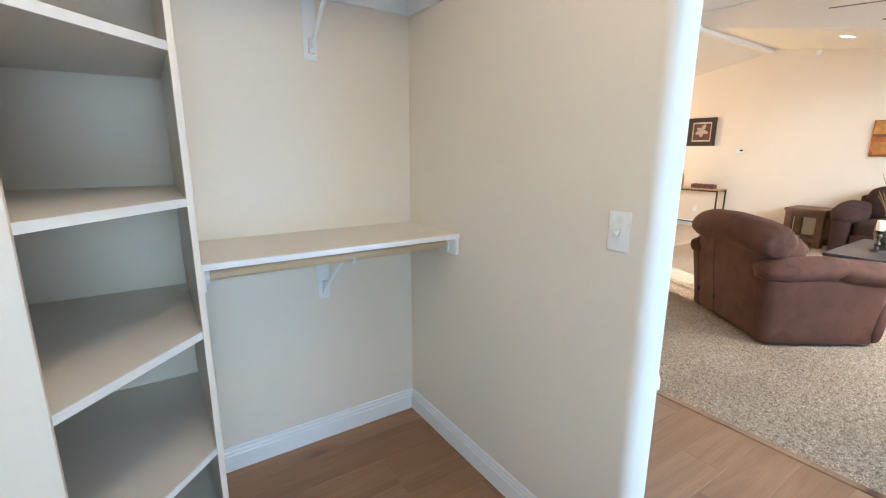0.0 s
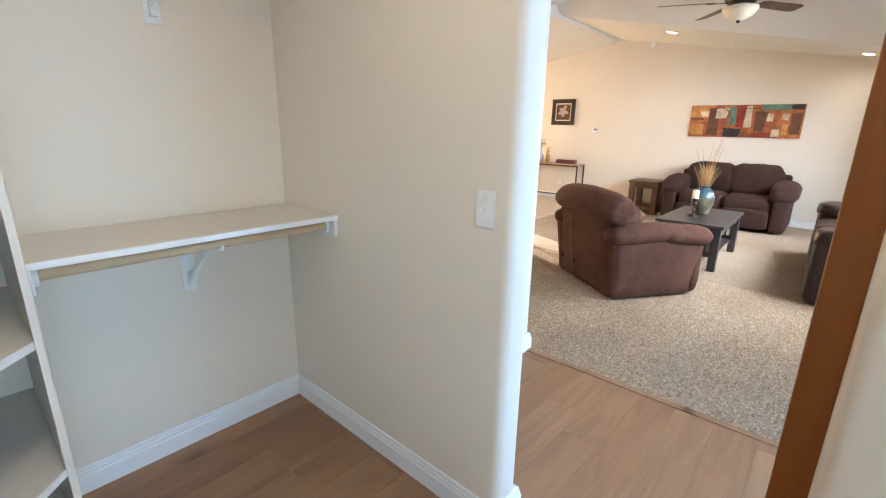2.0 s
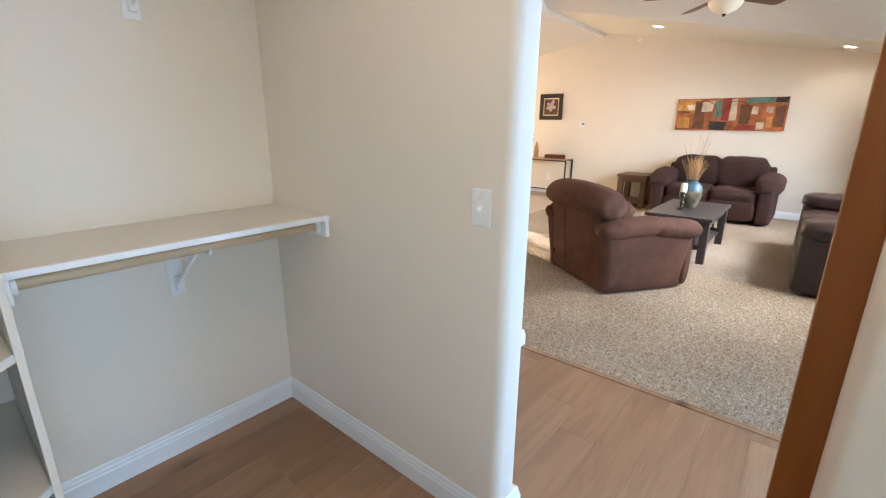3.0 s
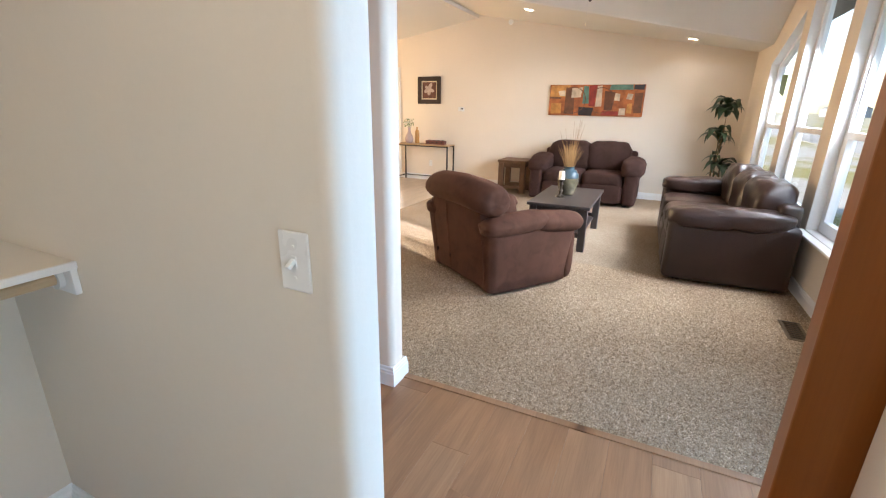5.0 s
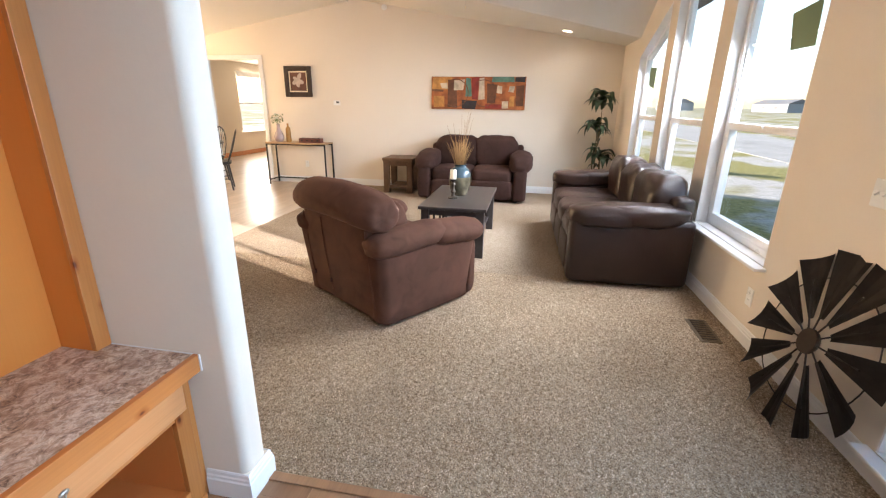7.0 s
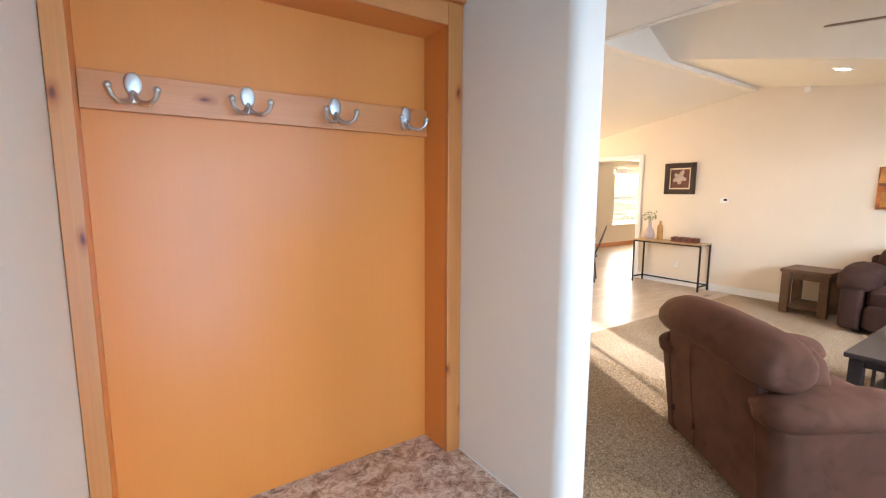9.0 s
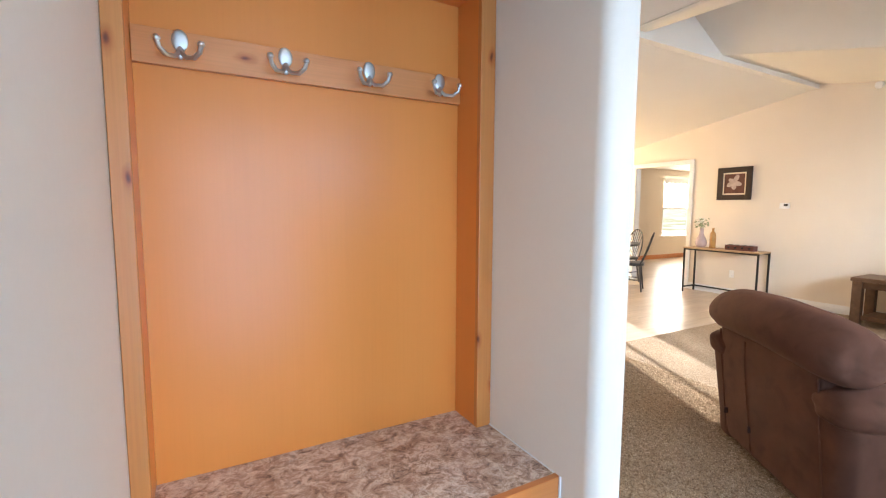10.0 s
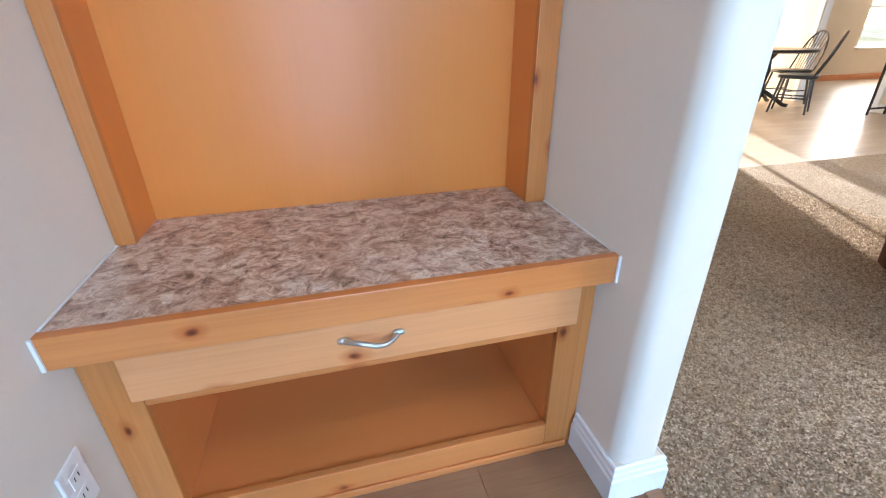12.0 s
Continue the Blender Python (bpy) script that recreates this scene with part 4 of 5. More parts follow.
tree = thing("coat_rack_panel", "orange stained wood panel with posts and a coat hook rail", "coat rack")
part("back_panel", bx(1.40, 1.894, 0.5975, 2.335, 1.906, 2.10), M_PANEL, tree)
for x0, x1 in ((1.3615, 1.402), (2.333, 2.3885)):
    inner = (1.3615, 1.3995) if x0 < 2 else (2.3355, 2.3885)
    part("post_side", bx(inner[0], 1.766, 0.5975, inner[1], 1.906, 2.10), M_PANEL, tree)
    part("post_face", bx(x0, 1.746, 0.5975, x1, 1.7655, 2.10, 0.0015), M_ALDER_V, tree)
part("header", bx(1.4022, 1.747, 2.03, 2.3328, 1.7655, 2.10, 0.0015), M_ALDER, tree)
part("top_panel", bx(1.40, 1.766, 2.03, 2.335, 1.893, 2.046), M_PANEL, tree)
part("crown", bx(1.361, 1.728, 2.1005, 2.3895, 1.906, 2.122, 0.004), M_ALDER, tree)
rail = part("hook_rail", bx(1.4005, 1.876, 1.702, 2.3345, 1.8935, 1.79, 0.0015), M_ALDER, tree, "knotty alder rail")
for x in (1.505, 1.76, 2.006, 2.252):
    hk = puff(x, 1.873, 1.766, 0.038, 0.008, 0.054, 1.0, segs=20, rings=12)
    merge(hk, puff(x, 1.871, 1.735, 0.020, 0.012, 0.034, 1.0, segs=14, rings=8))
    for s in (-1, 1):
        tube([(x, 1.868, 1.738), (x + s * 0.012, 1.858, 1.722), (x + s * 0.030, 1.838, 1.718), (x + s * 0.043, 1.826, 1.730), (x + s * 0.047, 1.822, 1.745)], 0.0058, 8, hk)
        merge(hk, puff(x + s * 0.047, 1.822, 1.749, 0.017, 0.017, 0.017, 1.0, segs=10, rings=8))
    part("coat_hook", hk, M_STEEL, rail, "brushed nickel double coat hook", True)


# ---- floors of single boards ----
entry_floor = tagged(new("entry_floor"), "brown wood-look plank floor with visible knots", "floor", kind="structure")
planks(entry_floor, -0.75, 2.478, S, 1.935, M_PLANK, seed=4)
dining_floor = tagged(new("dining_floor"), "pale wood-look plank floor of the dining area", "floor", kind="structure")
planks(dining_floor, 2.52, E, 3.47, N, M_VPLANK, w=0.2, length=1.5, seed=9)


# ---- living room furniture ----
def seat_set(name, label, category, width, depth, seats, cloth, cloth_arm, at, turn, back_z=0.92, arm_z=0.64, seat_z=0.46, lump=0.05, plump=False):
    """An overstuffed seat: origin at the middle of its back on the floor, facing +y."""
    t = thing(name, label, category, at=at, turn=turn)
    hw, aw = width / 2, 0.24
    inner = width - 2 * aw + 0.04
    part("base", bx(-hw + 0.06, 0.05, 0.06, hw - 0.06, depth - 0.10, seat_z - 0.16, 0.03, segs=3), cloth, t, smooth=True)
    back = bx(-hw + 0.09, 0.0, 0.032, hw - 0.09, 0.16, back_z - 0.14, 0.045, segs=4)
    for v in back.verts:
        v.co.y -= 0.06 * max(0.0, v.co.z - 0.3)
    bmesh.ops.translate(back, verts=list(back.verts), vec=(0, 0.05, 0))
    part("back_frame", back, cloth_arm, t, smooth=True)
    for i in range(seats):
        w = inner / seats
        cx = -inner / 2 + w * (i + 0.5)
        b = puff(cx, 0.19, back_z - 0.25, w + (0.09 if plump else 0.02), 0.36 if plump else 0.34, 0.50 if plump else 0.52, 0.55, 0.42 if plump else 0.5, 44, 22, lump, i + 1)
        part("back_cushion", b, cloth, t, smooth=True, angle=80)
        part("seat_cushion", puff(cx, depth * 0.5 + 0.10, seat_z - 0.08, w + 0.01, depth - 0.26, 0.23, 0.42, 0.32, 44, 20, lump * 0.6, i + 9), cloth, t, smooth=True, angle=80)
        part("front_panel", puff(cx, depth - 0.10, seat_z - 0.28, w + 0.006, 0.16, 0.30, 0.4, 0.3, 36, 16, lump * 0.5, i + 3), cloth, t, smooth=True, angle=80)
    for s in (-1, 1):
        side = bx(-aw / 2, 0.02, 0.032, aw / 2 - 0.045, depth - 0.03, arm_z - 0.10, 0.05, segs=6)
        moved(side, Matrix.Translation((s * (hw - aw / 2 - 0.01), 0, 0)) @ Matrix.Diagonal((-s, 1, 1, 1)))
        if s > 0:
            bmesh.ops.reverse_faces(side, faces=list(side.faces))
        bmesh.ops.recalc_face_normals(side, faces=list(side.faces))
        arm = part("arm", side, cloth_arm, t, smooth=True)
        pad = puff(s * (hw - aw / 2 - 0.005), depth * 0.42, arm_z - 0.088, aw + 0.045, depth * 0.72, 0.18, 0.55, 0.6, 40, 18, lump, 21 + s)
        merge(pad, puff(s * (hw - aw / 2 - 0.002), depth * 0.70, arm_z - 0.10, aw + 0.05, depth * 0.58, 0.18, 0.6, 0.6, 40, 18, lump, 31 + s))
        if plump:
            merge(pad, puff(s * (hw - aw / 2 + 0.01), depth * 0.50, arm_z - 0.06, aw + 0.11, depth * 0.86, 0.27, 0.7, 0.7, 40, 20, lump, 51 + s), Matrix.Translation((0, 0, 0.055)) @ Matrix.Rotation(radians(-6), 4, "X"))
        part("arm_pad", pad, cloth, arm, smooth=True, angle=80)
        for y in (0.08, depth - 0.16):
            part("foot", bx(s * (hw - 0.16) - 0.035, y - 0.035, 0.0, s * (hw - 0.16) + 0.035, y + 0.035, 0.07, 0.008), M_BLACKMETAL, t)
    return t


def capsule(length, across, high, e=0.32, lump=0.02, seed=0):
    """A stuffed bolster lying along x, round in section."""
    return moved(puff(0, 0, 0, high, across, length, e, 1.0, 40, 28, lump, seed), pose(0, 0, 0, 0, 90, 0))


def armchair(at, turn):
    """An overstuffed chair: origin at the middle of its back on the floor, facing +y."""
    t = thing("armchair", "overstuffed brown microsuede armchair standing on the carpet", "armchair", at=at, turn=turn)
    part("base", bx(-0.40, 0.06, 0.05, 0.40, 0.74, 0.30, 0.03, segs=3), M_SUEDE, t, smooth=True)
    back = bx(-0.395, 0.0, 0.03, 0.395, 0.15, 0.74, 0.03, segs=4)
    bmesh.ops.subdivide_edges(back, edges=[e for e in back.edges if e.calc_length() > 0.4], cuts=8, use_grid_fill=True)
    for v in back.verts:
        v.co.y -= 0.10 * max(0.0, v.co.z - 0.05) + 0.012 * math.cos(v.co.x * 4.0) * math.sin(max(0.0, v.co.z) * 4.2) * (1 if v.co.y < 0.05 else 0)
    panel = part("back_panel", back, M_SUEDE, t, smooth=True)
    for x in (-0.385, -0.13, 0.385):
        line = [(x + 0.006 * math.sin(z * 9), 0.0 - 0.10 * max(0.0, z - 0.05) - (0.012 * math.cos(x * 4.0) * math.sin(z * 4.2)), z) for z in (0.06, 0.18, 0.30, 0.42, 0.54, 0.66)]
        part("seam", tube(line, 0.0045, 6), M_SUEDE, panel)
    for x in (-0.355, -0.12):
        part("zip_pull", bx(x, -0.034, 0.17, x + 0.012, -0.012, 0.205, 0.003), M_SUEDE_DARK, panel)
    bolster = moved(capsule(0.98, 0.31, 0.255, 0.36, 0.035, 2), pose(0, 0.0, 0.80, 0, 0, 0))
    for v in bolster.verts:
        v.co.z -= 0.05 * (v.co.x / 0.5) ** 2
        v.co.y += 0.035 * (v.co.x / 0.5) ** 2
    part("head_bolster", bolster, M_SUEDE, t, smooth=True, angle=90)
    part("back_cushion", puff(0, 0.21, 0.56, 0.72, 0.30, 0.46, 0.5, 0.45, 40, 20, 0.05, 3), M_SUEDE, t, smooth=True, angle=90)
    part("seat_cushion", puff(0, 0.50, 0.38, 0.70, 0.66, 0.22, 0.42, 0.34, 40, 20, 0.03, 9), M_SUEDE, t, smooth=True, angle=90)
    part("front_panel", puff(0, 0.76, 0.20, 0.69, 0.15, 0.28, 0.4, 0.3, 36, 16, 0.03, 5), M_SUEDE, t, smooth=True, angle=90)
    for s in (-1, 1):
        shell = bx(0.31, 0.005, 0.018, 0.475, 0.80, 0.56, 0.062, segs=6)
        bmesh.ops.subdivide_edges(shell, edges=[e for e in shell.edges if e.calc_length() > 0.3], cuts=7, use_grid_fill=True)
        for v in shell.verts:
            u = max(0.0, v.co.z) / 0.56
            if v.co.x > 0.39:
                v.co.x += 0.055 * u + 0.014 * math.sin(math.pi * min(1.0, max(0.0, v.co.y / 0.8))) * math.sin(math.pi * u)
            if v.co.y < 0.2:
                v.co.y -= 0.055 * u
            if v.co.y > 0.6:
                v.co.y += 0.03 * u
            if v.co.z < 0.085:
                v.co.z = 0.018 + (v.co.z - 0.018) * 0.25
            v.co.x *= s
        bmesh.ops.recalc_face_normals(shell, faces=list(shell.faces))
        arm = part("arm", shell, M_SUEDE, t, smooth=True, angle=60)
        rear = moved(capsule(0.60, 0.27, 0.17, 0.5, 0.03, 21 + s), pose(s * 0.435, 0.23, 0.575, 0, -3, 90))
        part("arm_pad", rear, M_SUEDE, arm, smooth=True, angle=90)
        fore = moved(capsule(0.50, 0.285, 0.18, 0.5, 0.03, 31 + s), pose(s * 0.437, 0.64, 0.552, 0, 5, 90))
        part("arm_pad", fore, M_SUEDE, arm, smooth=True, angle=90)
        part("arm_front", puff(s * 0.42, 0.80, 0.27, 0.17, 0.09, 0.48, 0.5, 0.5, 28, 16, 0.03, 41 + s), M_SUEDE, arm, smooth=True, angle=90)
        for y in (0.09, 0.70):
            part("foot", bx(s * 0.38 - 0.035, y - 0.035, 0.0, s * 0.38 + 0.035, y + 0.035, 0.06, 0.008), M_BLACKMETAL, t)
    return t


armchair((3.985, 1.60, 0), -125.0)
seat_set("loveseat", "dark chocolate microsuede loveseat against the cream wall", "sofa", 1.66, 0.93, 2, M_SUEDE_DARK, M_SUEDE_DARK, (8.70, 1.21, 0), 90, 0.94, 0.64, 0.47, 0.07, True)
seat_set("leather_sofa", "dark brown leather sofa with creased cushions under the windows", "sofa", 2.15, 0.98, 3, M_LEATHER, M_LEATHER, (5.86, -0.915, 0), 1.48, 0.88, 0.68, 0.47, 0.09)

table = thing("coffee_table", "dark espresso wooden coffee table with slatted sides", "coffee table", at=(5.83, 1.045, 0))
part("tabletop", bx(-0.60, -0.325, 0.455, 0.60, 0.325, 0.487, 0.006), M_DARKWOOD, table)
for sx in (-1, 1):
    for sy in (-1, 1):
        part("leg", bx(sx * 0.53 - 0.037, sy * 0.265 - 0.037, 0, sx * 0.53 + 0.037, sy * 0.265 + 0.037, 0.4545, 0.004), M_DARKWOOD, table)
for sy in (-1, 1):
    part("apron", bx(-0.492, sy * 0.27 - 0.011, 0.375, 0.492, sy * 0.27 + 0.011, 0.4545, 0.003), M_DARKWOOD, table)
for sx in (-1, 1):
    part("apron", bx(sx * 0.535 - 0.011, -0.227, 0.395, sx * 0.535 + 0.011, 0.227, 0.4545, 0.003), M_DARKWOOD, table)
    part("lower_rail", bx(sx * 0.535 - 0.011, -0.227, 0.155, sx * 0.535 + 0.011, 0.227, 0.195, 0.003), M_DARKWOOD, table)
    for k in range(7):
        y = -0.18 + 0.06 * k
        part("slat", bx(sx * 0.535 - 0.006, y - 0.009, 0.1955, sx * 0.535 + 0.006, y + 0.009, 0.3945), M_DARKWOOD, table)
part("lower_shelf", bx(-0.52, -0.25, 0.135, 0.52, 0.25, 0.154, 0.003), M_DARKWOOD, table)

M_VASE = mottled("glazed_ceramic", (0.16, 0.135, 0.085), 0.16, vary=0.7, big=7, fine=30, relief=0.05)
M_BLUEGLAZE = mottled("blue_glaze", (0.05, 0.085, 0.11), 0.14, vary=0.4, big=6, fine=30, relief=0.05)
M_STRAW = mottled("dried_straw", (0.42, 0.235, 0.085), 0.8, vary=0.3, big=4, fine=40, relief=0.1)
M_WAX = mottled("cream_wax", (0.80, 0.72, 0.55), 0.5, vary=0.04)
vase = thing("vase", "round glazed vase with dried reeds on the coffee table", "vase", at=(5.86, 1.07, 0.487))
part("body", lathe([(0.055, 0.0), (0.075, 0.01), (0.10, 0.07), (0.118, 0.15), (0.117, 0.20)], 32), M_VASE, vase, "brown glazed lower body", True)
part("shoulder", lathe([(0.117, 0.2005), (0.108, 0.245), (0.085, 0.28), (0.058, 0.298), (0.056, 0.312), (0.068, 0.322), (0.06, 0.325), (0.05, 0.312)], 32), M_BLUEGLAZE, vase, "blue glazed shoulder", True)
reeds = bmesh.new()
rng = random.Random(5)
for k in range(110):
    a, sp = rng.uniform(0, math.tau), rng.uniform(0.02, 0.15)
    h = rng.uniform(0.18, 0.27)
    if k % 9 == 0:
        h, sp = rng.uniform(0.36, 0.55), rng.uniform(0.05, 0.15)
    tube([(0.03 * math.cos(a), 0.03 * math.sin(a), 0.25), (sp * 0.5 * math.cos(a), sp * 0.5 * math.sin(a), 0.25 + h * 0.6), (sp * math.cos(a + 0.2), sp * math.sin(a + 0.2), 0.30 + h)], 0.0022, 4, reeds, 0.5)
part("dried_reeds", reeds, M_STRAW, vase, "orange-tan dried reeds")
stick = thing("candlestick", "dark turned candlestick with a cream pillar candle", "candlestick", at=(5.68, 1.11, 0.487))
part("stand", lathe([(0.052, 0), (0.05, 0.012), (0.022, 0.025), (0.016, 0.05), (0.027, 0.07), (0.015, 0.095), (0.014, 0.125), (0.026, 0.145), (0.014, 0.165), (0.036, 0.19), (0.038, 0.198)], 24), M_BRONZE, stick, smooth=True)
part("candle", lathe([(0.031, 0.1982), (0.032, 0.205), (0.032, 0.285), (0.028, 0.29), (0.005, 0.287)], 24), M_WAX, stick, "cream pillar candle", True)

et = thing("end_table", "rustic brown wooden end table with thick legs", "end table", at=(8.45, 2.46, 0))
part("tabletop", bx(-0.26, -0.255, 0.52, 0.27, 0.255, 0.565, 0.005), M_ENDWOOD, et)
for sx in (-1, 1):
    for sy in (-1, 1):
        part("leg", bx(sx * 0.20 - 0.045, sy * 0.195 - 0.045, 0, sx * 0.20 + 0.045, sy * 0.195 + 0.045, 0.5195, 0.004), M_ENDWOOD, et)
for sy in (-1, 1):
    part("apron", bx(-0.1545, sy * 0.205 - 0.012, 0.44, 0.1545, sy * 0.205 + 0.012, 0.5195, 0.003), M_ENDWOOD, et)
for sx in (-1, 1):
    part("apron", bx(sx * 0.21 - 0.012, -0.1495, 0.44, sx * 0.21 + 0.012, 0.1495, 0.5195, 0.003), M_ENDWOOD, et)
part("lower_shelf", bx(-0.22, -0.145, 0.07, 0.22, 0.145, 0.12, 0.004), M_ENDWOOD, et)

con = thing("console_table", "slim console table with black metal frame and oak top", "console table", at=(8.60, 4.37, 0))
part("tabletop", bx(-0.165, -0.56, 0.712, 0.165, 0.56, 0.735, 0.003), M_TOPWOOD, con)
for sx in (-1, 1):
    for sy in (-1, 1):
        part("leg", bx(sx * 0.15 - 0.011, sy * 0.545 - 0.011, 0, sx * 0.15 + 0.011, sy * 0.545 + 0.011, 0.7115, 0.001), M_BLACKMETAL, con)
    part("rail", bx(sx * 0.15 - 0.009, -0.5335, 0.690, sx * 0.15 + 0.009, 0.5335, 0.7115), M_BLACKMETAL, con)
for sy in (-1, 1):
    part("foot_rail", bx(-0.1385, sy * 0.545 - 0.009, 0.07, 0.1385, sy * 0.545 + 0.009, 0.09), M_BLACKMETAL, con)
part("foot_rail", bx(0.141, -0.5335, 0.07, 0.159, 0.5335, 0.09), M_BLACKMETAL, con)
M_PALEVASE = mottled("pale_mauve_ceramic", (0.50, 0.40, 0.40), 0.22, vary=0.15, big=9)
M_PETAL = mottled("white_petal", (0.75, 0.76, 0.66), 0.6, vary=0.1, shift=True)
M_LEAF2 = mottled("bright_leaf", (0.10, 0.17, 0.05), 0.5, vary=0.4, shift=True)
M_AMBER = mottled("amber_ceramic", (0.48, 0.25, 0.075), 0.25, vary=0.2, big=10)
fv = thing("flower_vase", "pale ceramic vase of white flowers on the console", "vase", at=(8.58, 4.73, 0.735))
part("body", lathe([(0.045, 0), (0.075, 0.03), (0.085, 0.08), (0.068, 0.14), (0.036, 0.20), (0.026, 0.26), (0.032, 0.30), (0.036, 0.305), (0.024, 0.30)], 28), M_PALEVASE, fv, smooth=True)
rng = random.Random(8)
flowers, leaves, stems = bmesh.new(), bmesh.new(), bmesh.new()
for k in range(11):
    a, r, h = rng.uniform(0, math.tau), rng.uniform(0.01, 0.085), rng.uniform(0.37, 0.47)
    c = Vector((r * math.cos(a), r * math.sin(a), h))
    tube([(0, 0, 0.27), (c.x * 0.4, c.y * 0.4, 0.34), tuple(c)], 0.002, 4, stems)
    for p in range(6):
        m = Matrix.Translation(c) @ pose(0, 0, 0, rng.uniform(20, 60), 0, p * 60 + rng.uniform(-15, 15))
        merge(flowers, puff(0, 0.016, 0.004, 0.022, 0.034, 0.007, 1.0, segs=8, rings=5), m)
for k in range(34):
    a, r, h = rng.uniform(0, math.tau), rng.uniform(0.02, 0.11), rng.uniform(0.32, 0.47)
    m = Matrix.Translation((r * math.cos(a), r * math.sin(a), h)) @ pose(0, 0, 0, rng.uniform(-50, 50), rng.uniform(-40, 40), rng.uniform(0, 360))
    merge(leaves, puff(0, 0.0, 0, 0.022, 0.058, 0.005, 1.0, segs=8, rings=5), m)
part("flower_heads", flowers, M_PETAL, fv, "white petals")
part("leaves", leaves, M_LEAF2, fv, "green leaves")
part("stems", stems, M_LEAF2, fv)
bottle = link("bottle", lathe([(0.040, 0), (0.045, 0.02), (0.043, 0.20), (0.036, 0.24), (0.016, 0.265), (0.015, 0.30), (0.019, 0.31), (0.012, 0.315)], 24), M_AMBER, True, 50)
bottle.location = (8.60, 4.56, 0.735)
tagged(bottle, "amber ceramic bottle on the console table", "bottle")
box = thing("candle_box", "low reddish-brown wooden candle box with four holes", "box", at=(8.58, 4.13, 0.735))
M_REDWOOD = wood("reddish_wood", (0.16, 0.05, 0.035), (0.09, 0.025, 0.02), 0.5, "y", 1.0)
part("body", bx(-0.06, -0.20, 0, 0.06, 0.20, 0.075, 0.004), M_REDWOOD, box)
for k in range(4):
    y = -0.144 + 0.096 * k
    part("knob", rod((-0.0595, y, 0.038), (-0.068, y, 0.038), 0.016, 0.013, 14), M_BLACKMETAL, box)
    part("candle_cup", rod((0, y, 0.0745), (0, y, 0.082), 0.03, segs=18), M_BLACKMETAL, box)

# wall pieces on the east wall, facing -x
pic = thing("framed_picture", "dark framed sepia print of a pale flower", "picture", at=(E - 0.0005, 4.38, 1.74), turn=-90)
M_PICFRAME = wood("dark_frame_wood", (0.05, 0.03, 0.022), (0.025, 0.015, 0.012), 0.35, "x")
for x0, z0, x1, z1 in ((-0.25, -0.25, -0.17, 0.25), (0.17, -0.25, 0.25, 0.25), (-0.17, 0.17, 0.17, 0.25), (-0.17, -0.25, 0.17, -0.17)):
    part("frame_side", bx(x0, -0.03, z0, x1, 0, z1, 0.006), M_PICFRAME, pic)
part("mat_border", bx(-0.17, -0.012, -0.17, 0.17, -0.002, 0.17), M_WAX, pic, "cream mat")
M_SEPIA = mottled("sepia_print", (0.13, 0.045, 0.028), 0.5, vary=0.4, big=8, relief=0)
M_PALEPETAL = mottled("pale_print", (0.52, 0.42, 0.37), 0.5, vary=0.3, big=12, relief=0)
part("print", bx(-0.148, -0.014, -0.148, 0.148, -0.0121, 0.148), M_SEPIA, pic, "dark sepia print")
for a, w, l in ((20, 0.07, 0.13), (85, 0.075, 0.12), (150, 0.07, 0.12), (215, 0.06, 0.10), (300, 0.07, 0.14)):
    m = pose(-0.01, -0.0145, 0.02) @ Matrix.Rotation(radians(a), 4, "Y") @ Matrix.Translation((l * 0.45, 0, 0))
    part("petal", moved(puff(0, 0, 0, l, 0.002, w, 1.0, segs=14, rings=8), m), M_PALEPETAL, pic)

art = thing("canvas_painting", "wide abstract canvas in orange, brown, teal and cream", "painting", at=(E - 0.0005, 1.262, 1.576), turn=-90)
M_ART = mottled("rust_paint", (0.43, 0.13, 0.035), 0.55, vary=0.55, big=6, fine=40, relief=0.3)
part("canvas", bx(-0.757, -0.035, -0.248, 0.757, 0, 0.248, 0.003), M_ART, art)
PAINTS = {"cream": (0.62, 0.50, 0.36), "teal": (0.12, 0.24, 0.18), "dark": (0.035, 0.028, 0.032), "red": (0.30, 0.035, 0.022), "brown": (0.16, 0.06, 0.026), "amber": (0.55, 0.25, 0.06)}
PM = {k: mottled("paint_" + k, c, 0.55, vary=0.35, big=10, fine=50, relief=0.3) for k, c in PAINTS.items()}
LAYERS = [("brown", -0.757, 0.02, -0.56, 0.10), ("amber", -0.74, 0.05, -0.42, 0.24), ("cream", -0.60, 0.06, -0.50, 0.16), ("brown", -0.48, -0.22, -0.33, 0.20), ("cream", -0.38, 0.05, -0.22, 0.20), ("teal", -0.20, -0.06, -0.10, 0.22), ("red", -0.10, -0.10, 0.02, 0.235), ("cream", 0.02, -0.09, 0.115, 0.235),
          ("dark", -0.24, -0.246, -0.02, -0.11), ("brown", 0.16, -0.15, 0.30, 0.14), ("amber", -0.72, -0.22, -0.55, -0.04), ("teal", 0.22, 0.165, 0.58, 0.246), ("dark", 0.585, 0.17, 0.755, 0.246), ("cream", 0.31, 0.0, 0.40, 0.11), ("cream", 0.50, 0.02, 0.58, 0.10), ("brown", 0.60, -0.18, 0.72, 0.12), ("cream", 0.40, -0.23, 0.50, -0.12), ("red", 0.12, -0.24, 0.38, -0.16), ("amber", 0.52, -0.2, 0.59, -0.04)]
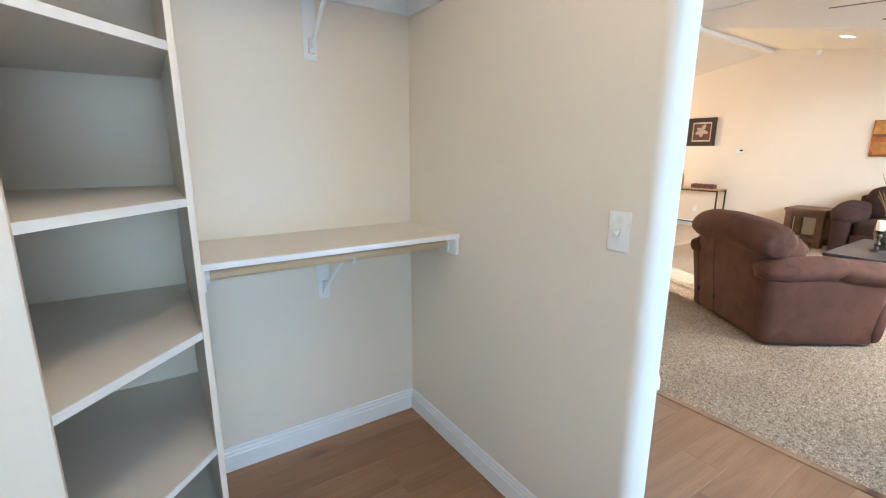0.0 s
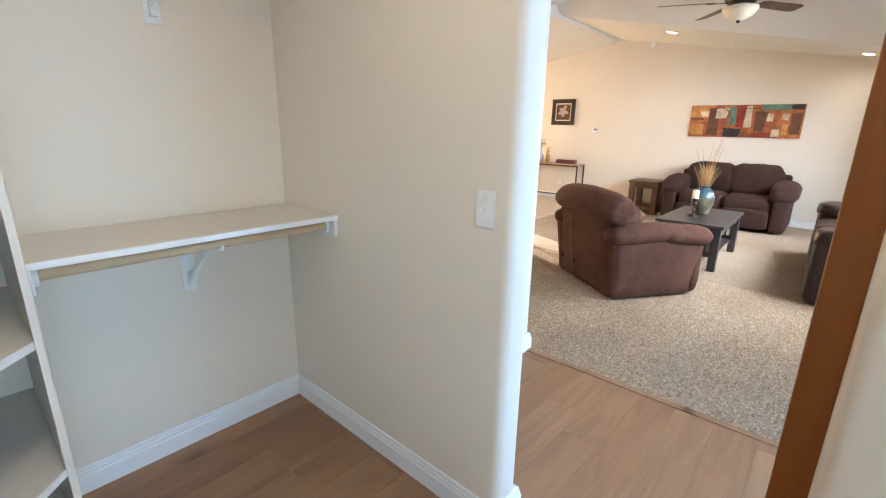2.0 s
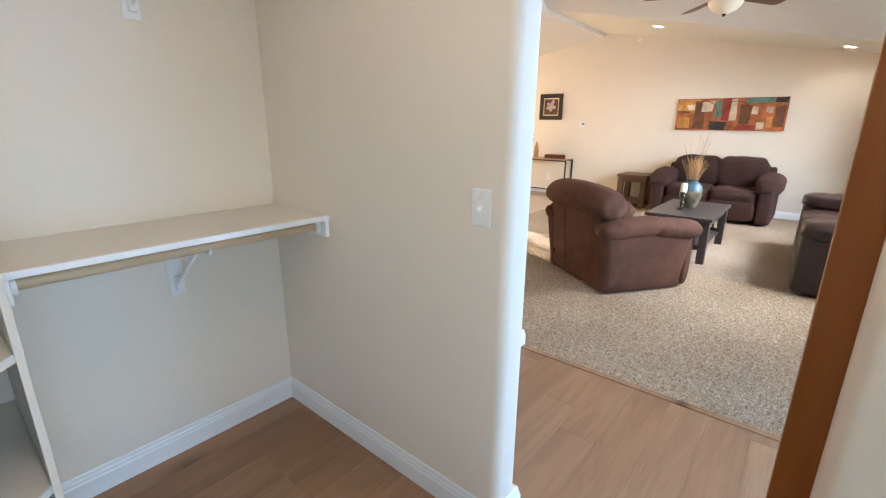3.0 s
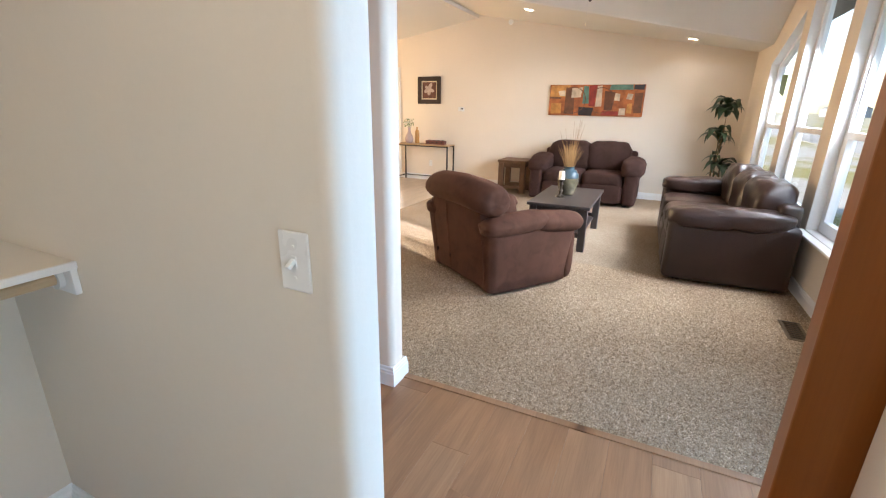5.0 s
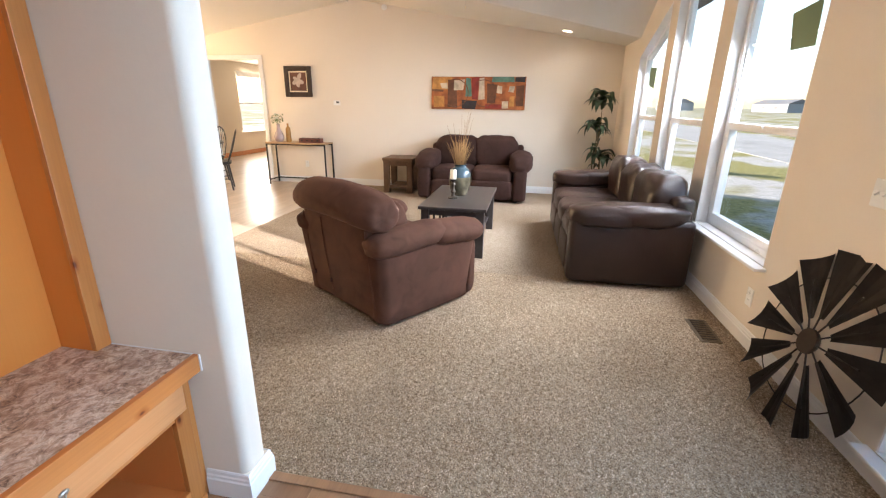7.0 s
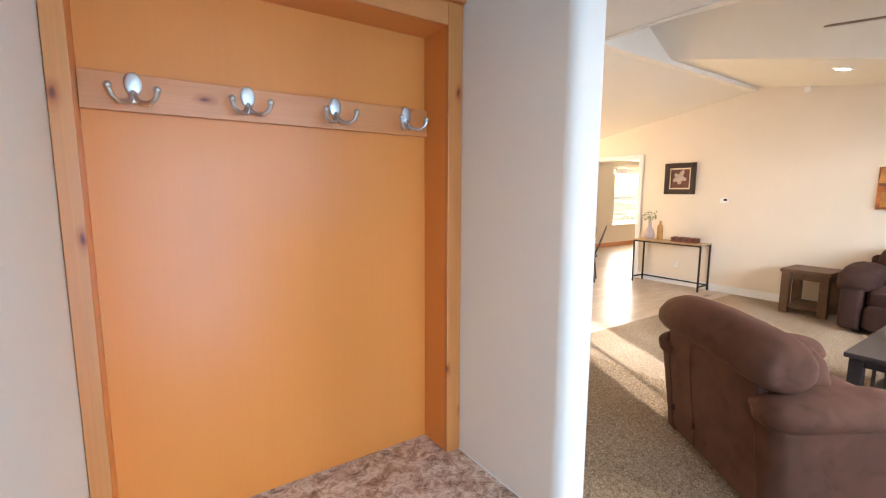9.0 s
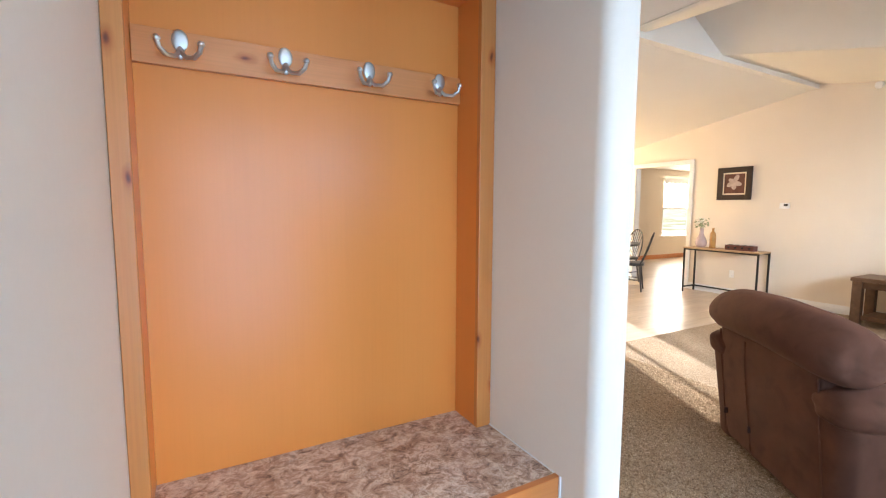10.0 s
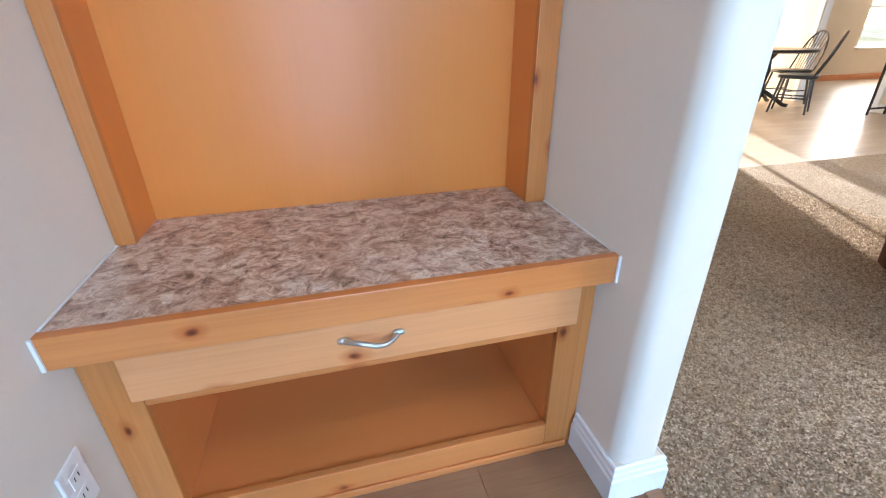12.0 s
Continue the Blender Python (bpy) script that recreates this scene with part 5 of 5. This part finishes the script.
for i, (c, x0, z0, x1, z1) in enumerate(LAYERS):
    patch = bx(x0, -0.0375 - 0.00012 * i, z0, x1, -0.0349, z1)
    prng = random.Random(i)
    shift = {(sx, sz): (prng.uniform(-0.016, 0.016), prng.uniform(-0.012, 0.012)) for sx in (0, 1) for sz in (0, 1)}
    for v in patch.verts:
        dx, dz = shift[(int(v.co.x > (x0 + x1) / 2), int(v.co.z > (z0 + z1) / 2))]
        v.co.x, v.co.z = max(-0.757, min(0.757, v.co.x + dx)), max(-0.248, min(0.248, v.co.z + dz))
    part("paint_patch", patch, PM[c], art)
for cx, r in ((-0.36, 0.21), (0.10, 0.20)):
    ring = bmesh.new()
    tube([(cx + r * math.cos(a / 18 * math.pi - 2.2), -0.0395, r * math.sin(a / 18 * math.pi - 2.2)) for a in range(26)], 0.006, 5, ring)
    part("paint_arc", ring, PM["brown"], art)

th = thing("thermostat", "small white thermostat on the cream wall", "thermostat", at=(E - 0.0005, 3.69, 1.40), turn=-90)
part("body", bx(-0.06, -0.024, -0.04, 0.06, 0, 0.04, 0.006), M_PLASTIC, th)
part("display", bx(-0.005, -0.0252, -0.005, 0.045, -0.0235, 0.025), M_BLACKMETAL, th, "dark display")

# tall leafy plant in the corner
plant = thing("potted_plant", "tall potted plant with long dark green leaves in the corner", "plant", at=(8.36, -0.62, 0))
M_POT = mottled("dark_pot", (0.05, 0.035, 0.028), 0.5, vary=0.3)
part("pot", lathe([(0.12, 0), (0.135, 0.02), (0.165, 0.27), (0.175, 0.28), (0.175, 0.30), (0.155, 0.30), (0.15, 0.26)], 28), M_POT, plant, smooth=True)
stem_pts = [[(0.02, 0, 0.25), (0.0, 0.02, 0.7), (0.03, -0.01, 1.15), (0.01, 0.0, 1.55)], [(-0.03, 0.03, 0.25), (-0.02, 0.06, 0.6), (-0.03, 0.03, 0.95), (-0.01, 0.05, 1.15)], [(0.0, -0.04, 0.25), (0.02, -0.06, 0.5), (0.05, -0.05, 0.72)]]
rng = random.Random(3)


def leaf(length, width, droop):
    """One long blade, folded along its rib and bending over."""
    tmp = bmesh.new()
    rows = []
    n = 7
    for i in range(n + 1):
        u = i / n
        w = width / 2 * math.sin(math.pi * min(1.0, 0.06 + 0.94 * u) ** 0.75)
        y = length * math.sin(u * droop) / max(droop, 0.01)
        z = length * 0.32 * math.sin(u * 2.2) - length * (1 - math.cos(u * droop)) / max(droop, 0.01)
        rows.append([tmp.verts.new((-w, y, z + w * 0.35)), tmp.verts.new((0, y, z)), tmp.verts.new((w, y, z + w * 0.35))])
    for a, b in zip(rows, rows[1:]):
        tmp.faces.new((a[0], a[1], b[1], b[0]))
        tmp.faces.new((a[1], a[2], b[2], b[1]))
    return tmp


for pts in stem_pts:
    part("stem", tube(pts, 0.013, 8, taper=0.7), M_STEM, plant, smooth=True)
    tip = Vector(pts[-1])
    for k in range(15 if tip.z > 1.4 else 10):
        a = k * 137.5 + rng.uniform(-15, 15)
        base = tip - Vector((0, 0, 0.014 * k))
        lf = moved(leaf(rng.uniform(0.28, 0.38), rng.uniform(0.10, 0.145), rng.uniform(1.1, 1.9)), Matrix.Translation(base) @ pose(0, 0, 0, rng.uniform(-5, 35), 0, a))
        part("leaf", lf, M_GREENLEAF, plant, smooth=True, angle=180)
    for k in range(3):
        u = rng.uniform(0.45, 0.8)
        p = Vector(pts[1]).lerp(Vector(pts[2]), u) if len(pts) > 3 else Vector(pts[1])
        lf = moved(leaf(rng.uniform(0.18, 0.28), 0.06, 1.6), Matrix.Translation(p) @ pose(0, 0, 0, rng.uniform(0, 30), 0, rng.uniform(0, 360)))
        part("leaf", lf, M_GREENLEAF, plant, smooth=True, angle=180)

# windmill wheel leaning on the window wall
wm = new("windmill_wheel")
tagged(wm, "dark weathered metal windmill wheel leaning on the wall", "wall decor")
wm.matrix_basis = pose(3.297, -0.915, 0.42, 16, 0, 0)


def blade():
    tmp = bmesh.new()
    rows = []
    for i in range(6):
        u = i / 5
        r = 0.11 + 0.31 * u
        hw = 0.015 + 0.062 * u
        rows.append([tmp.verts.new((x * hw, -0.012 * (1 - x * x) * (0.4 + u) + 0.022 * x * u, r)) for x in (-1, -0.5, 0, 0.5, 1)])
    for a, b in zip(rows, rows[1:]):
        for j in range(4):
            tmp.faces.new((a[j], a[j + 1], b[j + 1], b[j]))
    bmesh.ops.solidify(tmp, geom=list(tmp.faces), thickness=0.0022)
    return tmp


for k in range(12):
    m = Matrix.Rotation(radians(30 * k + 8), 4, "Y")
    bl = part("blade", moved(blade(), m), M_RUSTMETAL, wm)
    part("spoke", moved(tube([(0, 0.006, 0.03), (0, 0.008, 0.2), (0, 0.006, 0.30)], 0.004, 6), m), M_RUSTMETAL, bl)
ringpts = [(0.335 * math.cos(a * math.tau / 48), -0.02, 0.30 * math.sin(a * math.tau / 48)) for a in range(49)]
part("ring", tube(ringpts, 0.003, 6), M_RUSTMETAL, wm, smooth=True)
part("hub", moved(lathe([(0.058, -0.012), (0.06, 0.0), (0.052, 0.012), (0.02, 0.018)], 28), pose(0, 0, 0, 90)), M_BRONZE, wm, smooth=True)

vent = thing("floor_vent", "brown metal floor register set in the carpet", "vent", at=(4.16, -0.84, 0.0), turn=0)
M_VENT = mottled("vent_metal", (0.16, 0.11, 0.06), 0.45, 0.4, 0.2)
part("frame", bx(-0.16, -0.065, 0.0005, 0.16, 0.065, 0.006, 0.002), M_VENT, vent)
for k in range(18):
    part("slat", bx(-0.136 + 0.016 * k - 0.0045, -0.045, 0.0055, -0.136 + 0.016 * k + 0.0045, 0.045, 0.0085), M_BRONZE if k % 2 else M_VENT, vent)


# ---- ceiling fittings ----
def can_light(x, y, z, power, slope=0.0, soft=0.06):
    t = thing("recessed_light", "lit round recessed ceiling light with a white trim", "ceiling light", "recessed lights")
    t.matrix_basis = pose(x, y, z, math.degrees(math.atan(slope)), 0, 0)
    part("trim_ring", lathe([(0.062, -0.004), (0.066, -0.010), (0.088, -0.007), (0.092, 0.0), (0.062, 0.0)], 32), M_PLASTIC, t, smooth=True)
    part("diffuser", rod((0, 0, -0.0045), (0, 0, -0.0005), 0.0615, segs=32), M_CANLIGHT, t, "glowing warm diffuser")
    if soft > 0.1:
        data = bpy.data.lights.new("can_lamp", "POINT")
        data.color = (1.0, 0.87, 0.70)
    else:
        data = bpy.data.lights.new("can_lamp", "SPOT")
        data.color, data.spot_size, data.spot_blend = (1.0, 0.94, 0.86), radians(150), 0.6
    data.energy, data.shadow_soft_size = power, soft
    lamp = new("can_lamp", data)
    lamp.location = (x, y, z - (0.02 if soft < 0.1 else 0.2))
    return t


# the middle one, over the entry, is unseen and added to brighten the bench
for x, y, p in ((0.3, 0.5, 3.8), (1.9, 0.35, 7.0), (3.74, 1.61, 4)):
    can_light(x, y, FLAT, p, 0.0, 0.15 if x < 1 else 0.06)
for x, y in ((7.52, 2.14), (8.3, -0.03)):
    can_light(x, y, vault(y), 8 if y > 1 else 3, SLOPE)
sd = thing("smoke_detector", "small round white smoke detector on the wall", "smoke detector", at=(E - 0.0005, 2.80, 2.85), turn=-90)
part("body", rod((0, 0, 0), (0, -0.03, 0), 0.045, 0.038, 24), M_PLASTIC, sd)

FANX, FANY = 5.90, 1.04
FZ = 2.74
DROP = gable(FANX) - FZ
fan = thing("ceiling_fan", "bronze ceiling fan with brown blades and a frosted bowl light", "ceiling fan", at=(FANX, FANY, FZ))
part("canopy", lathe([(0.03, DROP - 0.075), (0.07, DROP - 0.045), (0.08, DROP + 0.03)], 24), M_BRONZE, fan, smooth=True)
part("downrod", rod((0, 0, 0.02), (0, 0, DROP - 0.06), 0.013, segs=12), M_BRONZE, fan, smooth=True)
part("motor", lathe([(0.05, -0.075), (0.12, -0.07), (0.15, -0.04), (0.155, 0.0), (0.125, 0.035), (0.04, 0.05), (0.02, 0.055)], 32), M_BRONZE, fan, smooth=True)
part("switch_housing", lathe([(0.07, -0.115), (0.085, -0.105), (0.085, -0.08), (0.06, -0.074)], 28), M_STEEL, fan, smooth=True)
bowl = part("bowl_light", lathe([(0.008, -0.225), (0.06, -0.218), (0.115, -0.19), (0.15, -0.15), (0.163, -0.115), (0.16, -0.105), (0.07, -0.10)], 32), M_WAX, fan, "frosted cream glass bowl", True)
part("finial", lathe([(0.006, -0.252), (0.016, -0.243), (0.018, -0.232), (0.012, -0.222)], 14), M_BRONZE, bowl, smooth=True)
for k in range(5):
    m = Matrix.Rotation(radians(72 * k + 40), 4, "Z")
    outline = [(0.24, -0.055), (0.30, -0.066), (0.70, -0.078), (0.765, -0.07), (0.785, -0.045), (0.785, 0.045), (0.765, 0.07), (0.70, 0.078), (0.30, 0.066), (0.24, 0.055)]
    b = part("blade", moved(moved(prism(outline, -0.004, 0.004, 0.0015), pose(0, 0, -0.05, -12, 0, 0)), m), M_ENDWOOD, fan)
    part("blade_iron", moved(moved(prism([(0.10, -0.02), (0.20, -0.012), (0.25, -0.04), (0.32, -0.035), (0.32, 0.035), (0.25, 0.04), (0.20, 0.012), (0.10, 0.02)], -0.012, -0.005, 0.001), pose(0, 0, -0.05, -12, 0, 0)), m), M_BRONZE, b)
part("pull_chain", tube([(0.05, 0.03, -0.11), (0.05, 0.03, -0.44)], 0.0012, 5), M_STEEL, fan)
part("chain_knob", puff(0.05, 0.03, -0.455, 0.012, 0.012, 0.03, 1.0, segs=10, rings=8), M_WAX, fan)


# ---- dining set ----
def windsor_chair(at, turn):
    t = thing("dining_chair", "black wooden spindle-back dining chair beside the table", "chair", "dining chairs", at=at, turn=turn)
    part("seat", puff(0, 0, 0.445, 0.44, 0.44, 0.05, 0.3, 0.6, 28, 10), M_BLACKWOOD, t, smooth=True, angle=60)
    for sx in (-1, 1):
        for sy in (-1, 1):
            part("leg", tube([(sx * 0.15, sy * 0.15, 0.43), (sx * 0.19, sy * 0.20, 0.0)], 0.016, 8, taper=0.75), M_BLACKWOOD, t)
        part("stretcher", rod((sx * 0.172, -0.178, 0.19), (sx * 0.172, 0.178, 0.19), 0.009, segs=8), M_BLACKWOOD, t)
    part("stretcher", rod((-0.172, 0, 0.19), (0.172, 0, 0.19), 0.009, segs=8), M_BLACKWOOD, t)
    arch = [(0.19 * math.cos(a * math.pi / 12), -0.17 - 0.17 * math.sin(a * math.pi / 12) ** 0.6, 0.46 + 0.50 * math.sin(a * math.pi / 12) ** 0.7) for a in range(13)]
    bow = part("back_bow", tube(arch, 0.012, 8), M_BLACKWOOD, t, smooth=True)
    for k in range(7):
        x = -0.135 + 0.045 * k
        h = math.sqrt(max(0.0, 1 - (x / 0.19) ** 2))
        part("spindle", tube([(x * 0.8, -0.17, 0.46), (x, -0.17 - 0.16 * h ** 0.6, 0.46 + 0.49 * h ** 0.7)], 0.006, 6), M_BLACKWOOD, bow)
    return t


M_BLACKWOOD = wood("black_painted_wood", (0.022, 0.022, 0.024), (0.012, 0.012, 0.013), 0.35, "z")
windsor_chair((7.78, 5.42, 0), 33)
windsor_chair((8.40, 6.05, 0), 86)
dt = thing("dining_table", "round black pedestal dining table", "dining table", at=(7.93, 6.05, 0))
part("tabletop", lathe([(0.50, 0.70), (0.55, 0.715), (0.555, 0.735), (0.55, 0.745)], 40), M_BLACKWOOD, dt, smooth=True)
part("pedestal", lathe([(0.09, 0.12), (0.07, 0.18), (0.05, 0.3), (0.075, 0.45), (0.05, 0.6), (0.12, 0.70)], 20), M_BLACKWOOD, dt, smooth=True)
for k in range(4):
    m = Matrix.Rotation(radians(90 * k + 20), 4, "Z")
    part("foot", moved(tube([(0.05, 0, 0.2), (0.2, 0, 0.12), (0.34, 0, 0.035), (0.40, 0, 0.03)], 0.03, 8, taper=0.8), m), M_BLACKWOOD, dt, smooth=True)


# ---- outdoors ----
def ground_material():
    m, n, l, b = principled("open_ground", 0.95, 0, 0.1)
    v = coords(n, l)
    big = noise_node(n, l, v, 0.18, 4, 0.6, 0.4)
    fine = noise_node(n, l, v, 9, 5, 0.7)
    grass = ramp(n, l, fine, [(0.3, (0.11, 0.105, 0.035)), (0.7, (0.27, 0.23, 0.085))])
    gravel = ramp(n, l, fine, [(0.3, (0.24, 0.225, 0.20)), (0.7, (0.40, 0.375, 0.345))])
    base = mixed(n, l, grass, gravel, ramp(n, l, big, [(0.48, (0, 0, 0)), (0.56, (1, 1, 1))]))
    l.new(base, b.inputs["Base Color"])
    bump(n, l, b, fine, 0.5, 0.05)
    return m


M_GROUND = ground_material()
M_GRAVEL = mottled("pale_gravel", (0.25, 0.235, 0.215), 0.9, vary=0.2, big=0.5, fine=20, relief=0.5, dist=0.02)
gr = bmesh.new()
bmesh.ops.create_grid(gr, x_segments=2, y_segments=2, size=1500)
structure("ground", moved(gr, Matrix.Translation((0, 0, -0.62))), M_GROUND, "flat open ground of dry grass and gravel", "ground")
structure("road", bx(-200, -17, -0.619, 400, -9.5, -0.60), M_GRAVEL, "pale gravel road across the lot", "road")
ub = thing("utility_box", "dark green metal utility box on the lot", "utility box", at=(17.3, -5.55, -0.62), turn=10)
M_BOX = mottled("utility_green", (0.26, 0.30, 0.28), 0.5, vary=0.15)
part("body", bx(-0.27, -0.25, 0, 0.27, 0.25, 0.42, 0.02), M_BOX, ub)
part("lid", bx(-0.285, -0.265, 0.421, 0.285, 0.265, 0.47, 0.02), M_BOX, ub)
M_SIDING = mottled("grey_siding", (0.20, 0.21, 0.22), 0.8, vary=0.1)
M_ROOF = mottled("grey_roof", (0.10, 0.10, 0.105), 0.8, vary=0.15)
M_REDPAINT = mottled("red_paint", (0.42, 0.045, 0.03), 0.5, vary=0.1)
for x, y, w, d, h, wm_, lab in ((210, -150, 24, 9, 3.2, M_SIDING, "long grey outbuilding far across the field"), (260, -120, 36, 10, 4, M_SIDING, "low grey building on the horizon"), (46, -9.2, 0.6, 0.6, 1.5, M_REDPAINT, "narrow red painted hut out on the lot"), (330, -90, 40, 12, 4.5, M_SIDING, "low grey building on the horizon")):
    hb = thing("outbuilding", lab, "building", at=(x, y, -0.62))
    part("wall", bx(-w / 2, -d / 2, 0, w / 2, d / 2, h), wm_, hb)
    rf = prism([(-d / 2 - 0.3, h), (d / 2 + 0.3, h), (0, h + d * 0.22)], -w / 2 - 0.3, w / 2 + 0.3)
    part("roof", moved(rf, Matrix(((0, 0, 1, 0), (1, 0, 0, 0), (0, 1, 0, 0.001), (0, 0, 0, 1)))), M_ROOF, hb)
    for k in (-0.25, 0.1):
        part("window", bx(w * k, d / 2, h * 0.4, w * (k + 0.1), d / 2 + 0.02, h * 0.75), M_ROOF, hb)


# ---- carpet pile ----
def pile_material():
    m, n, l, b = principled("carpet_tufts", 0.95, 0, 0.1)
    geo = n.new("ShaderNodeNewGeometry")
    base = ramp(n, l, geo.outputs["Random Per Island"], [(0.0, (0.26, 0.18, 0.113)), (0.3, (0.44, 0.322, 0.21)), (0.7, (0.57, 0.435, 0.298)), (1.0, (0.75, 0.61, 0.45))])
    broad = noise_node(n, l, coords(n, l), 1.3, 3)
    clump = noise_node(n, l, coords(n, l), 42, 2, 0.6)
    base = mixed(n, l, base, ramp(n, l, clump, [(0.36, (0.60, 0.57, 0.54)), (0.5, (0.96, 0.95, 0.94)), (0.62, (1, 1, 1))]), 0.9, "MULTIPLY")
    base = mixed(n, l, base, ramp(n, l, broad, [(0.35, (0.82, 0.79, 0.76)), (0.65, (1, 1, 1))]), 0.9, "MULTIPLY")
    l.new(base, b.inputs["Base Color"])
    return m


def carpet_pile(x0, x1, y0, y1, step):
    """Short leaning tufts, each a three-sided spike with a blunt base."""
    gen = np.random.default_rng(7)
    gx, gy = np.meshgrid(np.arange(x0, x1, step), np.arange(y0, y1, step))
    count = gx.size
    c = np.stack([gx.ravel(), gy.ravel()], 1) + gen.uniform(-0.45, 0.45, (count, 2)) * step
    r = gen.uniform(0.5, 0.85, count) * step
    a = gen.uniform(0, math.tau, count)
    h = gen.uniform(0.003, 0.0065, count)
    lean = gen.normal(0, 0.003, (count, 2))
    v = np.zeros((count, 4, 3), dtype=np.float32)
    for k in range(3):
        v[:, k, 0] = c[:, 0] + r * np.cos(a + k * math.tau / 3)
        v[:, k, 1] = c[:, 1] + r * np.sin(a + k * math.tau / 3)
        v[:, k, 2] = 0.0008
    v[:, 3, :2] = c + lean
    v[:, 3, 2] = h
    base = np.arange(count)[:, None] * 4
    tri = np.concatenate([base + np.array([[0, 1, 3]]), base + np.array([[1, 2, 3]]), base + np.array([[2, 0, 3]])], 1).reshape(-1)
    me = bpy.data.meshes.new("carpet_pile")
    me.vertices.add(count * 4)
    me.vertices.foreach_set("co", v.ravel())
    me.loops.add(len(tri))
    me.loops.foreach_set("vertex_index", tri.astype(np.int32))
    me.polygons.add(count * 3)
    me.polygons.foreach_set("loop_start", np.arange(0, len(tri), 3, dtype=np.int32))
    me.update(calc_edges=True)
    me.materials.append(pile_material())
    return tagged(new("carpet_pile", me), "flecked beige and brown carpet tufts", "carpet", kind="stuff")


carpet_pile(2.53, 4.9, S + 0.02, 3.45, 0.0062)
